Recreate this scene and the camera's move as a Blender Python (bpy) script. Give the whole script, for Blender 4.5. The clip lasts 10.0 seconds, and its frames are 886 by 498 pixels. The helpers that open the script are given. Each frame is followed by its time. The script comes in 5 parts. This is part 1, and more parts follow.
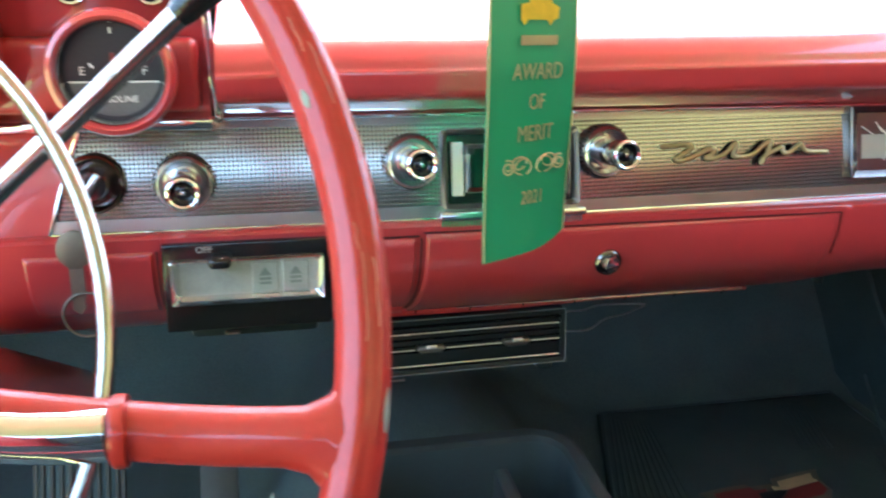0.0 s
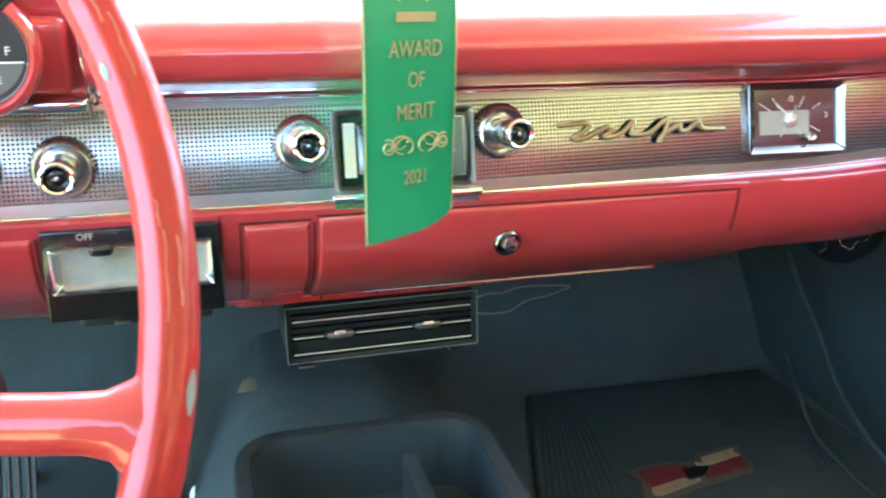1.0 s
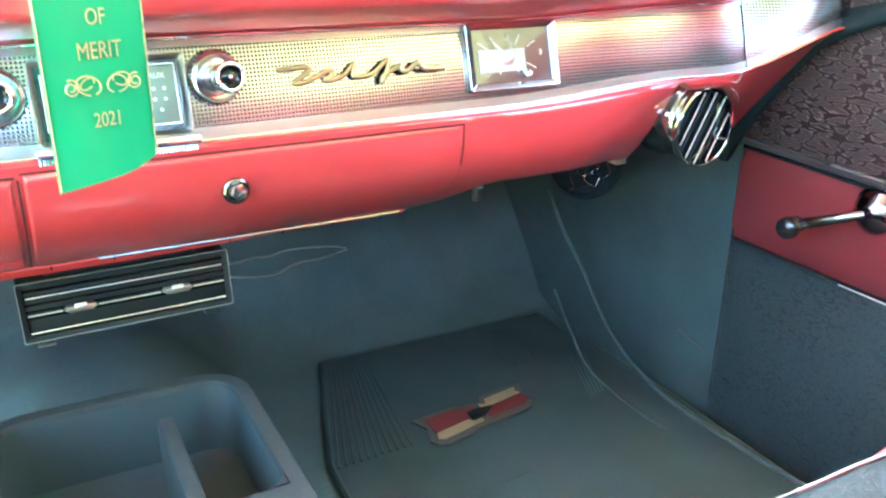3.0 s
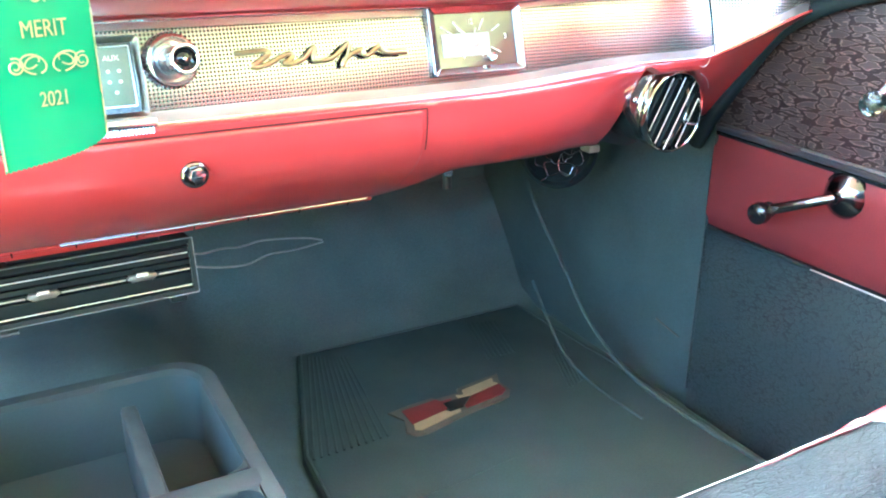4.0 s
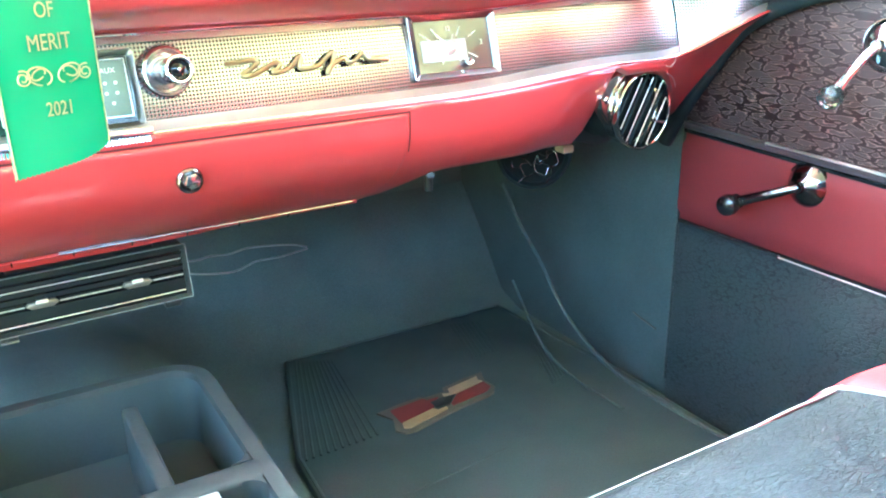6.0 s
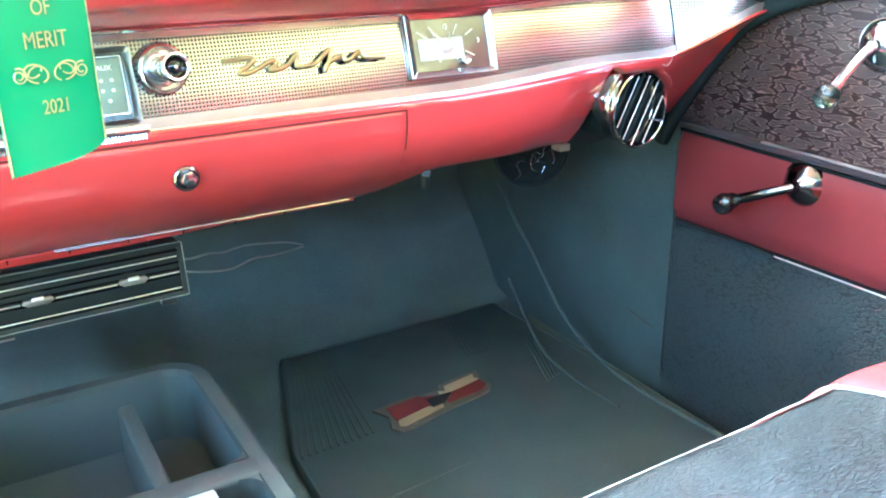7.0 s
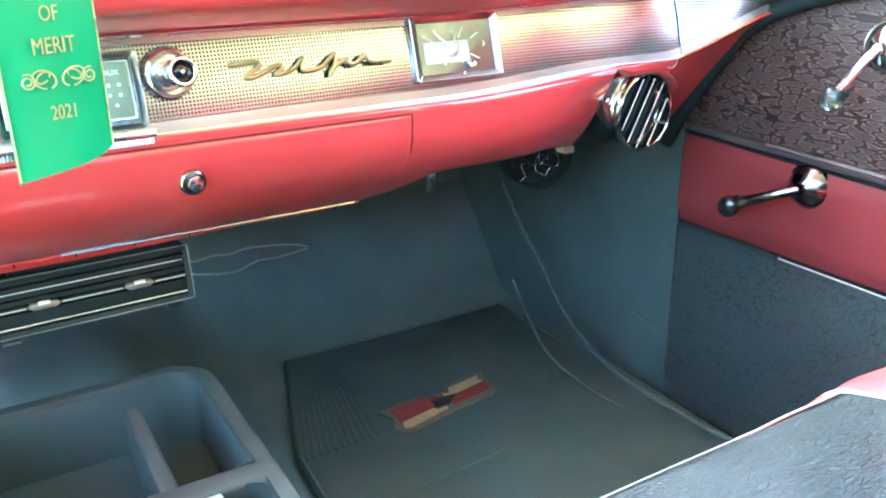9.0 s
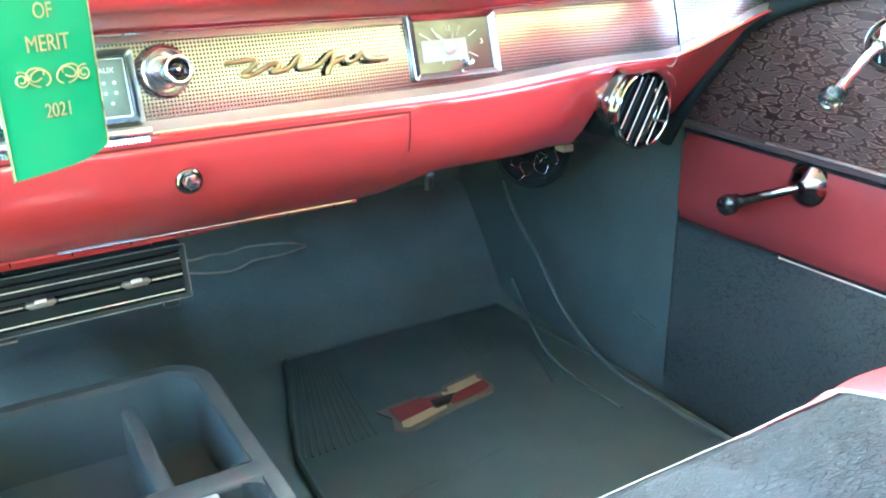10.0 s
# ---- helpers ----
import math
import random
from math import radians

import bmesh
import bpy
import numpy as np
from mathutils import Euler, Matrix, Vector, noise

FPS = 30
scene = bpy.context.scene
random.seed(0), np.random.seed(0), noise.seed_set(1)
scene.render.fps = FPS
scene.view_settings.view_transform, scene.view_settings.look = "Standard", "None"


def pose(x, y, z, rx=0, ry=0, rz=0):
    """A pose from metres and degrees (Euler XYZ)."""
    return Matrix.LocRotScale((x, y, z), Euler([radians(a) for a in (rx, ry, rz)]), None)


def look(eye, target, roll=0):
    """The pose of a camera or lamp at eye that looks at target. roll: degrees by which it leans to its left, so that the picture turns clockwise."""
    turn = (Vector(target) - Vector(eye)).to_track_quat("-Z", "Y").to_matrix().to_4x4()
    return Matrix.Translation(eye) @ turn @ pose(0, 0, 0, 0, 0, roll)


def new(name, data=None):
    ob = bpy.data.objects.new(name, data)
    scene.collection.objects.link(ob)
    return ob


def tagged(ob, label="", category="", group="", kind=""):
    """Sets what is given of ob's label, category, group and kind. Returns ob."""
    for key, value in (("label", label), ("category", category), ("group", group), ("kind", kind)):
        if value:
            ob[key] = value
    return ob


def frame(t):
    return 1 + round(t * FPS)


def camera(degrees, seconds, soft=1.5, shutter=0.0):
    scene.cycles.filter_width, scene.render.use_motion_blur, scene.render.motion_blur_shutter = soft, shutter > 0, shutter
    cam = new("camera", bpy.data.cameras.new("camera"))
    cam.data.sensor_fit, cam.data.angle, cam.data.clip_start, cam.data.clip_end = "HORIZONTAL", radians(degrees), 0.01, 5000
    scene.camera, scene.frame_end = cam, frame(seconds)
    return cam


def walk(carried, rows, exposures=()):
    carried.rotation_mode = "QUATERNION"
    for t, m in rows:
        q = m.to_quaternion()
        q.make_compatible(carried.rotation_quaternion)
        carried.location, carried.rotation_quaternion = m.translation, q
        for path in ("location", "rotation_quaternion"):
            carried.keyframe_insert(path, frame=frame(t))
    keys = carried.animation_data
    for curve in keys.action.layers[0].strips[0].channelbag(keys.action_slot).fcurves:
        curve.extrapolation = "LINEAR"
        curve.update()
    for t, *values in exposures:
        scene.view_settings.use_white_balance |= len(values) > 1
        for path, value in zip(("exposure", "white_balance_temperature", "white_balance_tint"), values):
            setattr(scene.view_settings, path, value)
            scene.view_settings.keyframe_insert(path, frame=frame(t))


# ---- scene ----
cam = camera(55.1, 10.0, soft=2.0, shutter=0.5)

PATH = [
    (0, (-0.1708, -0.5288, 0.6297), (0.2375, 1.3032, -0.0609), 1.35),
    (0.5, (-0.1434, -0.5285, 0.6238), (0.3311, 1.2801, -0.0858), 1.43),
    (1, (-0.1281, -0.5342, 0.6249), (0.3741, 1.2645, -0.0909), 1.33),
    (1.2, (-0.117, -0.544, 0.623), (0.415, 1.253, -0.077), 0.5),
    (1.5, (-0.1045, -0.5436, 0.6259), (0.5638, 1.2092, -0.0675), -0.29),
    (1.7, (-0.093, -0.556, 0.623), (0.623, 1.172, -0.085), 0.1),
    (2, (-0.0945, -0.5505, 0.6171), (0.6586, 1.1552, -0.1064), 0.33),
    (2.5, (-0.0853, -0.5585, 0.6067), (0.7022, 1.1312, -0.1178), 0.18),
    (3, (-0.0725, -0.5753, 0.5958), (0.8062, 1.0661, -0.1349), 0.62),
    (3.2, (-0.0695, -0.5825, 0.5879), (0.8139, 1.0585, -0.1378), 0.33),
    (4.3, (-0.0486, -0.5892, 0.5821), (0.8447, 1.0445, -0.1478), 0.11),
    (4.5, (-0.0535, -0.5864, 0.5827), (0.858, 1.0346, -0.1533), 0.41),
    (5, (-0.0687, -0.5886, 0.5856), (0.8579, 1.024, -0.1498), 0.17),
    (5.5, (-0.0774, -0.5987, 0.5912), (0.8522, 1.0211, -0.1242), -0.34),
    (5.7, (-0.0755, -0.6082, 0.5837), (0.8647, 1.0121, -0.117), -0.84),
    (6.8, (-0.0752, -0.6158, 0.5795), (0.875, 0.9986, -0.1211), -1.07),
    (7, (-0.076, -0.6121, 0.5823), (0.8772, 0.9975, -0.1252), -0.77),
    (7.5, (-0.0764, -0.6118, 0.5803), (0.8756, 0.9984, -0.1276), -0.77),
    (8, (-0.079, -0.613, 0.582), (0.8695, 0.9984, -0.1276), -0.77),
    (8.5, (-0.0803, -0.6106, 0.5783), (0.8677, 1.0008, -0.1321), -0.83),
    (9, (-0.0784, -0.6099, 0.5858), (0.8709, 1.0012, -0.1235), -0.84),
    (9.5, (-0.0778, -0.6097, 0.5859), (0.8684, 1.0022, -0.1258), -0.86),
    (10, (-0.075, -0.6089, 0.5846), (0.8723, 1.0024, -0.1269), -0.86),
]
walk(cam, [(t, look(eye, target, roll)) for t, eye, target, roll in PATH], exposures=[(0.0, 3.95, 6050, -4), (0.5, 4.40, 5950, -4), (1.0, 4.65, 5850, -6), (2.5, 5.58, 5560, -10), (4.5, 6.10, 5480, -12), (7.0, 5.84, 5480, -12), (10.0, 5.77, 5480, -12)])


# ---- light ----
SUN_UP, SUN_ROUND = 79.0, 352.0
sky_world = bpy.data.worlds.new("daylight")
scene.world = sky_world
sky_world.use_nodes = True
wn = sky_world.node_tree
sky = wn.nodes.new("ShaderNodeTexSky")
sky.sky_type, sky.sun_disc = "NISHITA", False
sky.dust_density = 3.0
sky.sun_elevation, sky.sun_rotation = radians(SUN_UP), radians(SUN_ROUND)
wn.links.new(sky.outputs[0], wn.nodes["Background"].inputs[0])
wn.nodes["Background"].inputs[1].default_value = 0.15
sun = new("sun", bpy.data.lights.new("sun", "SUN"))
sun.data.energy, sun.data.angle, sun.data.color = 4.0, radians(0.6), (1.0, 0.95, 0.87)
a = radians(SUN_ROUND)
sun_way = Vector((math.sin(a) * math.cos(radians(SUN_UP)), math.cos(a) * math.cos(radians(SUN_UP)), math.sin(radians(SUN_UP))))
sun.matrix_world = look(sun_way * 30, (0, 0, 0))


# ---- helpers of this scene ----
def sm(v):
    v = min(1.0, max(0.0, v))
    return v * v * (3 - 2 * v)


def lerp(p, q, k):
    return Vector(p) * (1 - k) + Vector(q) * k


def root(name, place, label, category, group="", kind=""):
    ob = new(name)
    ob.location = place
    ob.empty_display_size = 0.02
    return tagged(ob, label, category, group, kind)


def part(name, bm, material, parent=None, label="", smooth=True, sharp=38):
    me = bpy.data.meshes.new(name)
    bmesh.ops.recalc_face_normals(bm, faces=bm.faces[:])
    bm.to_mesh(me)
    bm.free()
    return mesh_part(name, me, material, parent, label, smooth, sharp)


def mesh_part(name, me, material, parent=None, label="", smooth=True, sharp=38):
    ob = new(name, me)
    me.materials.clear()
    me.materials.append(material)
    if smooth:
        me.shade_smooth()
        me.set_sharp_from_angle(angle=radians(sharp))
    if parent is not None:
        ob.parent = parent
        if parent.type == "EMPTY":
            ob.matrix_parent_inverse = Matrix.Translation(-parent.location)
    if label:
        ob["label"] = label
    return ob


def frame_of(origin, normal, up=(0, 0, 1)):
    """A pose at origin whose z looks along normal and whose y is as near to up as can be."""
    z = Vector(normal).normalized()
    x = Vector(up).cross(z).normalized()
    y = z.cross(x)
    m = Matrix((x, y, z)).transposed().to_4x4()
    m.translation = origin
    return m


def box(lo, hi, bevel=0.0, segs=2, m=None):
    bm = bmesh.new()
    lo, hi = Vector(lo), Vector(hi)
    bmesh.ops.create_cube(bm, size=1)
    for v in bm.verts:
        v.co = Vector([(lo[i] + hi[i]) / 2 + v.co[i] * (hi[i] - lo[i]) for i in range(3)])
    if bevel:
        bmesh.ops.bevel(bm, geom=bm.edges[:], offset=bevel, segments=segs, profile=0.5, affect="EDGES")
    if m is not None:
        bm.transform(m)
    return bm


def grid(rows, closed_u=False, closed_v=False, thick=0.0, toward=(0, -1, 0.3)):
    """A sheet over rows of points; thick gives it a back on the side away from toward."""
    bm = bmesh.new()
    pts = [[Vector(p) for p in r] for r in rows]
    nr, nc = len(pts), len(pts[0])
    layers = [pts]
    if thick:
        nrm = []
        for i in range(nr):
            line = []
            for j in range(nc):
                du = pts[i][min(j + 1, nc - 1)] - pts[i][max(j - 1, 0)]
                dv = pts[min(i + 1, nr - 1)][j] - pts[max(i - 1, 0)][j]
                n = du.cross(dv)
                line.append(n.normalized() if n.length > 1e-12 else Vector((0, 0, 0)))
            nrm.append(line)
        sign = 1 if sum((n.dot(Vector(toward)) for r in nrm for n in r)) > 0 else -1
        layers.append([[p - n * sign * abs(thick) for p, n in zip(a0, b0)] for a0, b0 in zip(pts, nrm)])
    sheets = [[[bm.verts.new(p) for p in r] for r in lay] for lay in layers]
    for vs in sheets:
        for i in range(nr if closed_v else nr - 1):
            for j in range(nc if closed_u else nc - 1):
                bm.faces.new((vs[i][j], vs[i][(j + 1) % nc], vs[(i + 1) % nr][(j + 1) % nc], vs[(i + 1) % nr][j]))
    if thick:
        f, b = sheets
        if not closed_u:
            for j in (0, nc - 1):
                for i in range(nr - 1):
                    bm.faces.new((f[i][j], f[i + 1][j], b[i + 1][j], b[i][j]))
        if not closed_v:
            for i in (0, nr - 1):
                for j in range(nc if closed_u else nc - 1):
                    bm.faces.new((f[i][j], f[i][(j + 1) % nc], b[i][(j + 1) % nc], b[i][j]))
    return bm


def smooth_line(points, n=8, closed=False):
    """Catmull-Rom through the points."""
    pts = [Vector(p) for p in points]
    out, k = [], len(pts)
    for i in range(k if closed else k - 1):
        if closed:
            p0, p1, p2, p3 = (pts[(i + d) % k] for d in (-1, 0, 1, 2))
        else:
            p1, p2 = pts[i], pts[i + 1]
            p0 = pts[i - 1] if i else p1 * 2 - p2
            p3 = pts[i + 2] if i + 2 < k else p2 * 2 - p1
        for s in range(n):
            t = s / n
            out.append(0.5 * ((2 * p1) + (p2 - p0) * t + (2 * p0 - 5 * p1 + 4 * p2 - p3) * t * t + (3 * p1 - p0 - 3 * p2 + p3) * t ** 3))
    if not closed:
        out.append(pts[-1])
    return out


def tube(points, r, segs=10, closed=False, flat=1.0, up=(0, 0, 1), caps=True, taper=None):
    """A tube along points; flat squeezes it along up."""
    bm = bmesh.new()
    pts = [Vector(p) for p in points]
    rings, n = [], len(pts)
    for i, p in enumerate(pts):
        q0 = pts[i - 1] if (i or closed) else p
        q1 = pts[(i + 1) % n] if (i + 1 < n or closed) else p
        d = (q1 - q0).normalized()
        s = d.cross(Vector(up))
        s = s.normalized() if s.length > 1e-6 else Vector((1, 0, 0))
        w = s.cross(d)
        rr = r * (taper(i / max(1, n - 1)) if taper else 1)
        rings.append([bm.verts.new(p + s * rr * math.cos(2 * math.pi * k / segs) + w * rr * flat * math.sin(2 * math.pi * k / segs)) for k in range(segs)])
    for i in range(n if closed else n - 1):
        a0, b0 = rings[i], rings[(i + 1) % n]
        for k in range(segs):
            bm.faces.new((a0[k], a0[(k + 1) % segs], b0[(k + 1) % segs], b0[k]))
    if caps and not closed:
        bm.faces.new(rings[0])
        bm.faces.new(rings[-1])
    return bm


def lathe(profile, m, segs=40):
    """Turns (radius, height) pairs about z of the pose m."""
    bm = bmesh.new()
    rings = []
    for r, h in profile:
        if r < 1e-6:
            rings.append([bm.verts.new(m @ Vector((0, 0, h)))])
        else:
            rings.append([bm.verts.new(m @ Vector((r * math.cos(2 * math.pi * k / segs), r * math.sin(2 * math.pi * k / segs), h))) for k in range(segs)])
    for a0, b0 in zip(rings, rings[1:]):
        for k in range(segs):
            f = [a0[k % len(a0)], a0[(k + 1) % len(a0)], b0[(k + 1) % len(b0)], b0[k % len(b0)]]
            f = list(dict.fromkeys(f))
            if len(f) > 2:
                bm.faces.new(f)
    return bm


def prism(outline, m, h0, h1, bevel=0.0):
    """A plate from a flat outline in the pose m, from h0 to h1 along its z."""
    bm = bmesh.new()
    lo = [bm.verts.new((x, y, h0)) for x, y in outline]
    hi = [bm.verts.new((x, y, h1)) for x, y in outline]
    n = len(lo)
    bm.faces.new(lo[::-1])
    top = bm.faces.new(hi)
    for k in range(n):
        bm.faces.new((lo[k], lo[(k + 1) % n], hi[(k + 1) % n], hi[k]))
    if bevel:
        bmesh.ops.bevel(bm, geom=list(top.edges), offset=bevel, segments=2, profile=0.5, affect="EDGES")
    bm.transform(m)
    return bm


def round_rect(x0, y0, x1, y1, r, n=6):
    out = []
    for cx, cy, a0 in ((x1 - r, y1 - r, 0), (x0 + r, y1 - r, 90), (x0 + r, y0 + r, 180), (x1 - r, y0 + r, 270)):
        for k in range(n + 1):
            t = radians(a0 + 90 * k / n)
            out.append((cx + r * math.cos(t), cy + r * math.sin(t)))
    return out


def ring_plate(outer, inner, m, h0, h1, h_in=None):
    """A frame between two outlines of as many points, its inner edge at h_in."""
    h_in = h1 if h_in is None else h_in
    rows = [[m @ Vector((x, y, h)) for x, y in o] for o, h in ((inner, h0), (outer, h0), (outer, h1 - 0.0006), ([((7 * x + u) / 8, (7 * y + v) / 8) for (x, y), (u, v) in zip(outer, inner)], h1), (inner, h_in))]
    return grid(rows, closed_u=True, closed_v=True)


def join(*bms):
    out = bms[0]
    for b in bms[1:]:
        me = bpy.data.meshes.new("tmp")
        b.to_mesh(me)
        b.free()
        out.from_mesh(me)
        bpy.data.meshes.remove(me)
    return out


def lettering(body, size, m, depth=0.0002, parent=None, material=None, name="lettering", wide=1.0):
    cu = bpy.data.curves.new("text", "FONT")
    cu.body, cu.size, cu.align_x, cu.align_y, cu.extrude = body, size, "CENTER", "CENTER", depth
    ob = bpy.data.objects.new("text", cu)
    scene.collection.objects.link(ob)
    bpy.context.view_layer.update()
    me = bpy.data.meshes.new_from_object(ob.evaluated_get(bpy.context.evaluated_depsgraph_get()))
    bpy.data.objects.remove(ob)
    bpy.data.curves.remove(cu)
    me.transform(m @ Matrix.Diagonal((wide, 1, 1, 1)))
    return mesh_part(name, me, material, parent, smooth=False)


# ---- materials ----
def surf(name, color, rough=0.5, metal=0.0, coat=0.0, mottle=(8, 0.12), grain=(300, 0.05), bump=(400, 0.0002), rough_var=0.1, spec=0.5, sheen=0.0, wear=None):
    mat = bpy.data.materials.new(name)
    mat.use_nodes = True
    nt = mat.node_tree
    n, l = nt.nodes, nt.links
    bsdf = n["Principled BSDF"]
    tc = n.new("ShaderNodeTexCoord")

    def noise_at(scale, detail=4):
        t = n.new("ShaderNodeTexNoise")
        t.inputs["Scale"].default_value = scale
        t.inputs["Detail"].default_value = detail
        l.new(tc.outputs["Object"], t.inputs["Vector"])
        return t.outputs["Fac"]

    def math_node(op, a0, b0=0.0):
        m = n.new("ShaderNodeMath")
        m.operation = op
        for k, v in enumerate((a0, b0)):
            if isinstance(v, (int, float)):
                m.inputs[k].default_value = v
            else:
                l.new(v, m.inputs[k])
        return m.outputs[0]

    big = math_node("MULTIPLY", math_node("SUBTRACT", noise_at(mottle[0]), 0.5), 2 * mottle[1])
    fine = math_node("MULTIPLY", math_node("SUBTRACT", noise_at(grain[0], 2), 0.5), 2 * grain[1])
    value = math_node("ADD", math_node("ADD", big, fine), 1.0)
    hsv = n.new("ShaderNodeHueSaturation")
    hsv.inputs["Color"].default_value = (*color, 1)
    l.new(value, hsv.inputs["Value"])
    base = hsv.outputs[0]
    if wear:
        scale, amount, worn = wear
        ramp = n.new("ShaderNodeMapRange")
        ramp.inputs[1].default_value, ramp.inputs[2].default_value = 1 - amount, 1 - amount + 0.03
        l.new(noise_at(scale, 6), ramp.inputs[0])
        mix = n.new("ShaderNodeMix")
        mix.data_type = "RGBA"
        l.new(ramp.outputs[0], mix.inputs[0])
        l.new(base, mix.inputs[6])
        mix.inputs[7].default_value = (*worn, 1)
        base = mix.outputs[2]
    l.new(base, bsdf.inputs["Base Color"])
    l.new(math_node("ADD", math_node("MULTIPLY", math_node("SUBTRACT", noise_at(mottle[0] * 3.1), 0.5), 2 * rough_var * rough), rough), bsdf.inputs["Roughness"])
    bsdf.inputs["Metallic"].default_value = metal
    bsdf.inputs["Coat Weight"].default_value = coat
    bsdf.inputs["Coat Roughness"].default_value = 0.03
    bsdf.inputs["Coat IOR"].default_value = 1.6
    bsdf.inputs["Specular IOR Level"].default_value = spec
    if sheen:
        bsdf.inputs["Sheen Weight"].default_value = sheen
    if bump:
        b = n.new("ShaderNodeBump")
        b.inputs["Strength"].default_value = 0.6
        b.inputs["Distance"].default_value = bump[1]
        l.new(noise_at(bump[0], 3), b.inputs["Height"])
        l.new(b.outputs[0], bsdf.inputs["Normal"])
    return mat


def perforated(name, color, step=0.00275, hole=0.30):
    """Bright metal with a square grid of small dark holes, on x and height."""
    mat = surf(name, color, 0.20, 1.0, mottle=(14, 0.06), grain=(900, 0.03), bump=None)
    nt = mat.node_tree
    n, l = nt.nodes, nt.links
    bsdf = n["Principled BSDF"]
    tc = n.new("ShaderNodeTexCoord")
    sep = n.new("ShaderNodeSeparateXYZ")
    l.new(tc.outputs["Object"], sep.inputs[0])
    sq = []
    for axis in ("X", "Z"):
        m1 = n.new("ShaderNodeMath")
        m1.operation = "MULTIPLY"
        l.new(sep.outputs[axis], m1.inputs[0])
        m1.inputs[1].default_value = 1 / step
        m2 = n.new("ShaderNodeMath")
        m2.operation = "FRACT"
        l.new(m1.outputs[0], m2.inputs[0])
        m3 = n.new("ShaderNodeMath")
        m3.operation = "SUBTRACT"
        l.new(m2.outputs[0], m3.inputs[0])
        m3.inputs[1].default_value = 0.5
        m4 = n.new("ShaderNodeMath")
        m4.operation = "MULTIPLY"
        l.new(m3.outputs[0], m4.inputs[0])
        l.new(m3.outputs[0], m4.inputs[1])
        sq.append(m4.outputs[0])
    add = n.new("ShaderNodeMath")
    l.new(sq[0], add.inputs[0])
    l.new(sq[1], add.inputs[1])
    root_ = n.new("ShaderNodeMath")
    root_.operation = "SQRT"
    l.new(add.outputs[0], root_.inputs[0])
    rng = n.new("ShaderNodeMapRange")
    rng.inputs[1].default_value, rng.inputs[2].default_value = hole - 0.06, hole + 0.06
    l.new(root_.outputs[0], rng.inputs[0])
    old = bsdf.inputs["Base Color"].links[0].from_socket
    mix = n.new("ShaderNodeMix")
    mix.data_type = "RGBA"
    l.new(rng.outputs[0], mix.inputs[0])
    mix.inputs[6].default_value = (0.03, 0.028, 0.03, 1)
    l.new(old, mix.inputs[7])
    l.new(mix.outputs[2], bsdf.inputs["Base Color"])
    b = n.new("ShaderNodeBump")
    b.inputs["Strength"].default_value, b.inputs["Distance"].default_value = 0.5, 0.0005
    l.new(rng.outputs[0], b.inputs["Height"])
    l.new(b.outputs[0], bsdf.inputs["Normal"])
    return mat


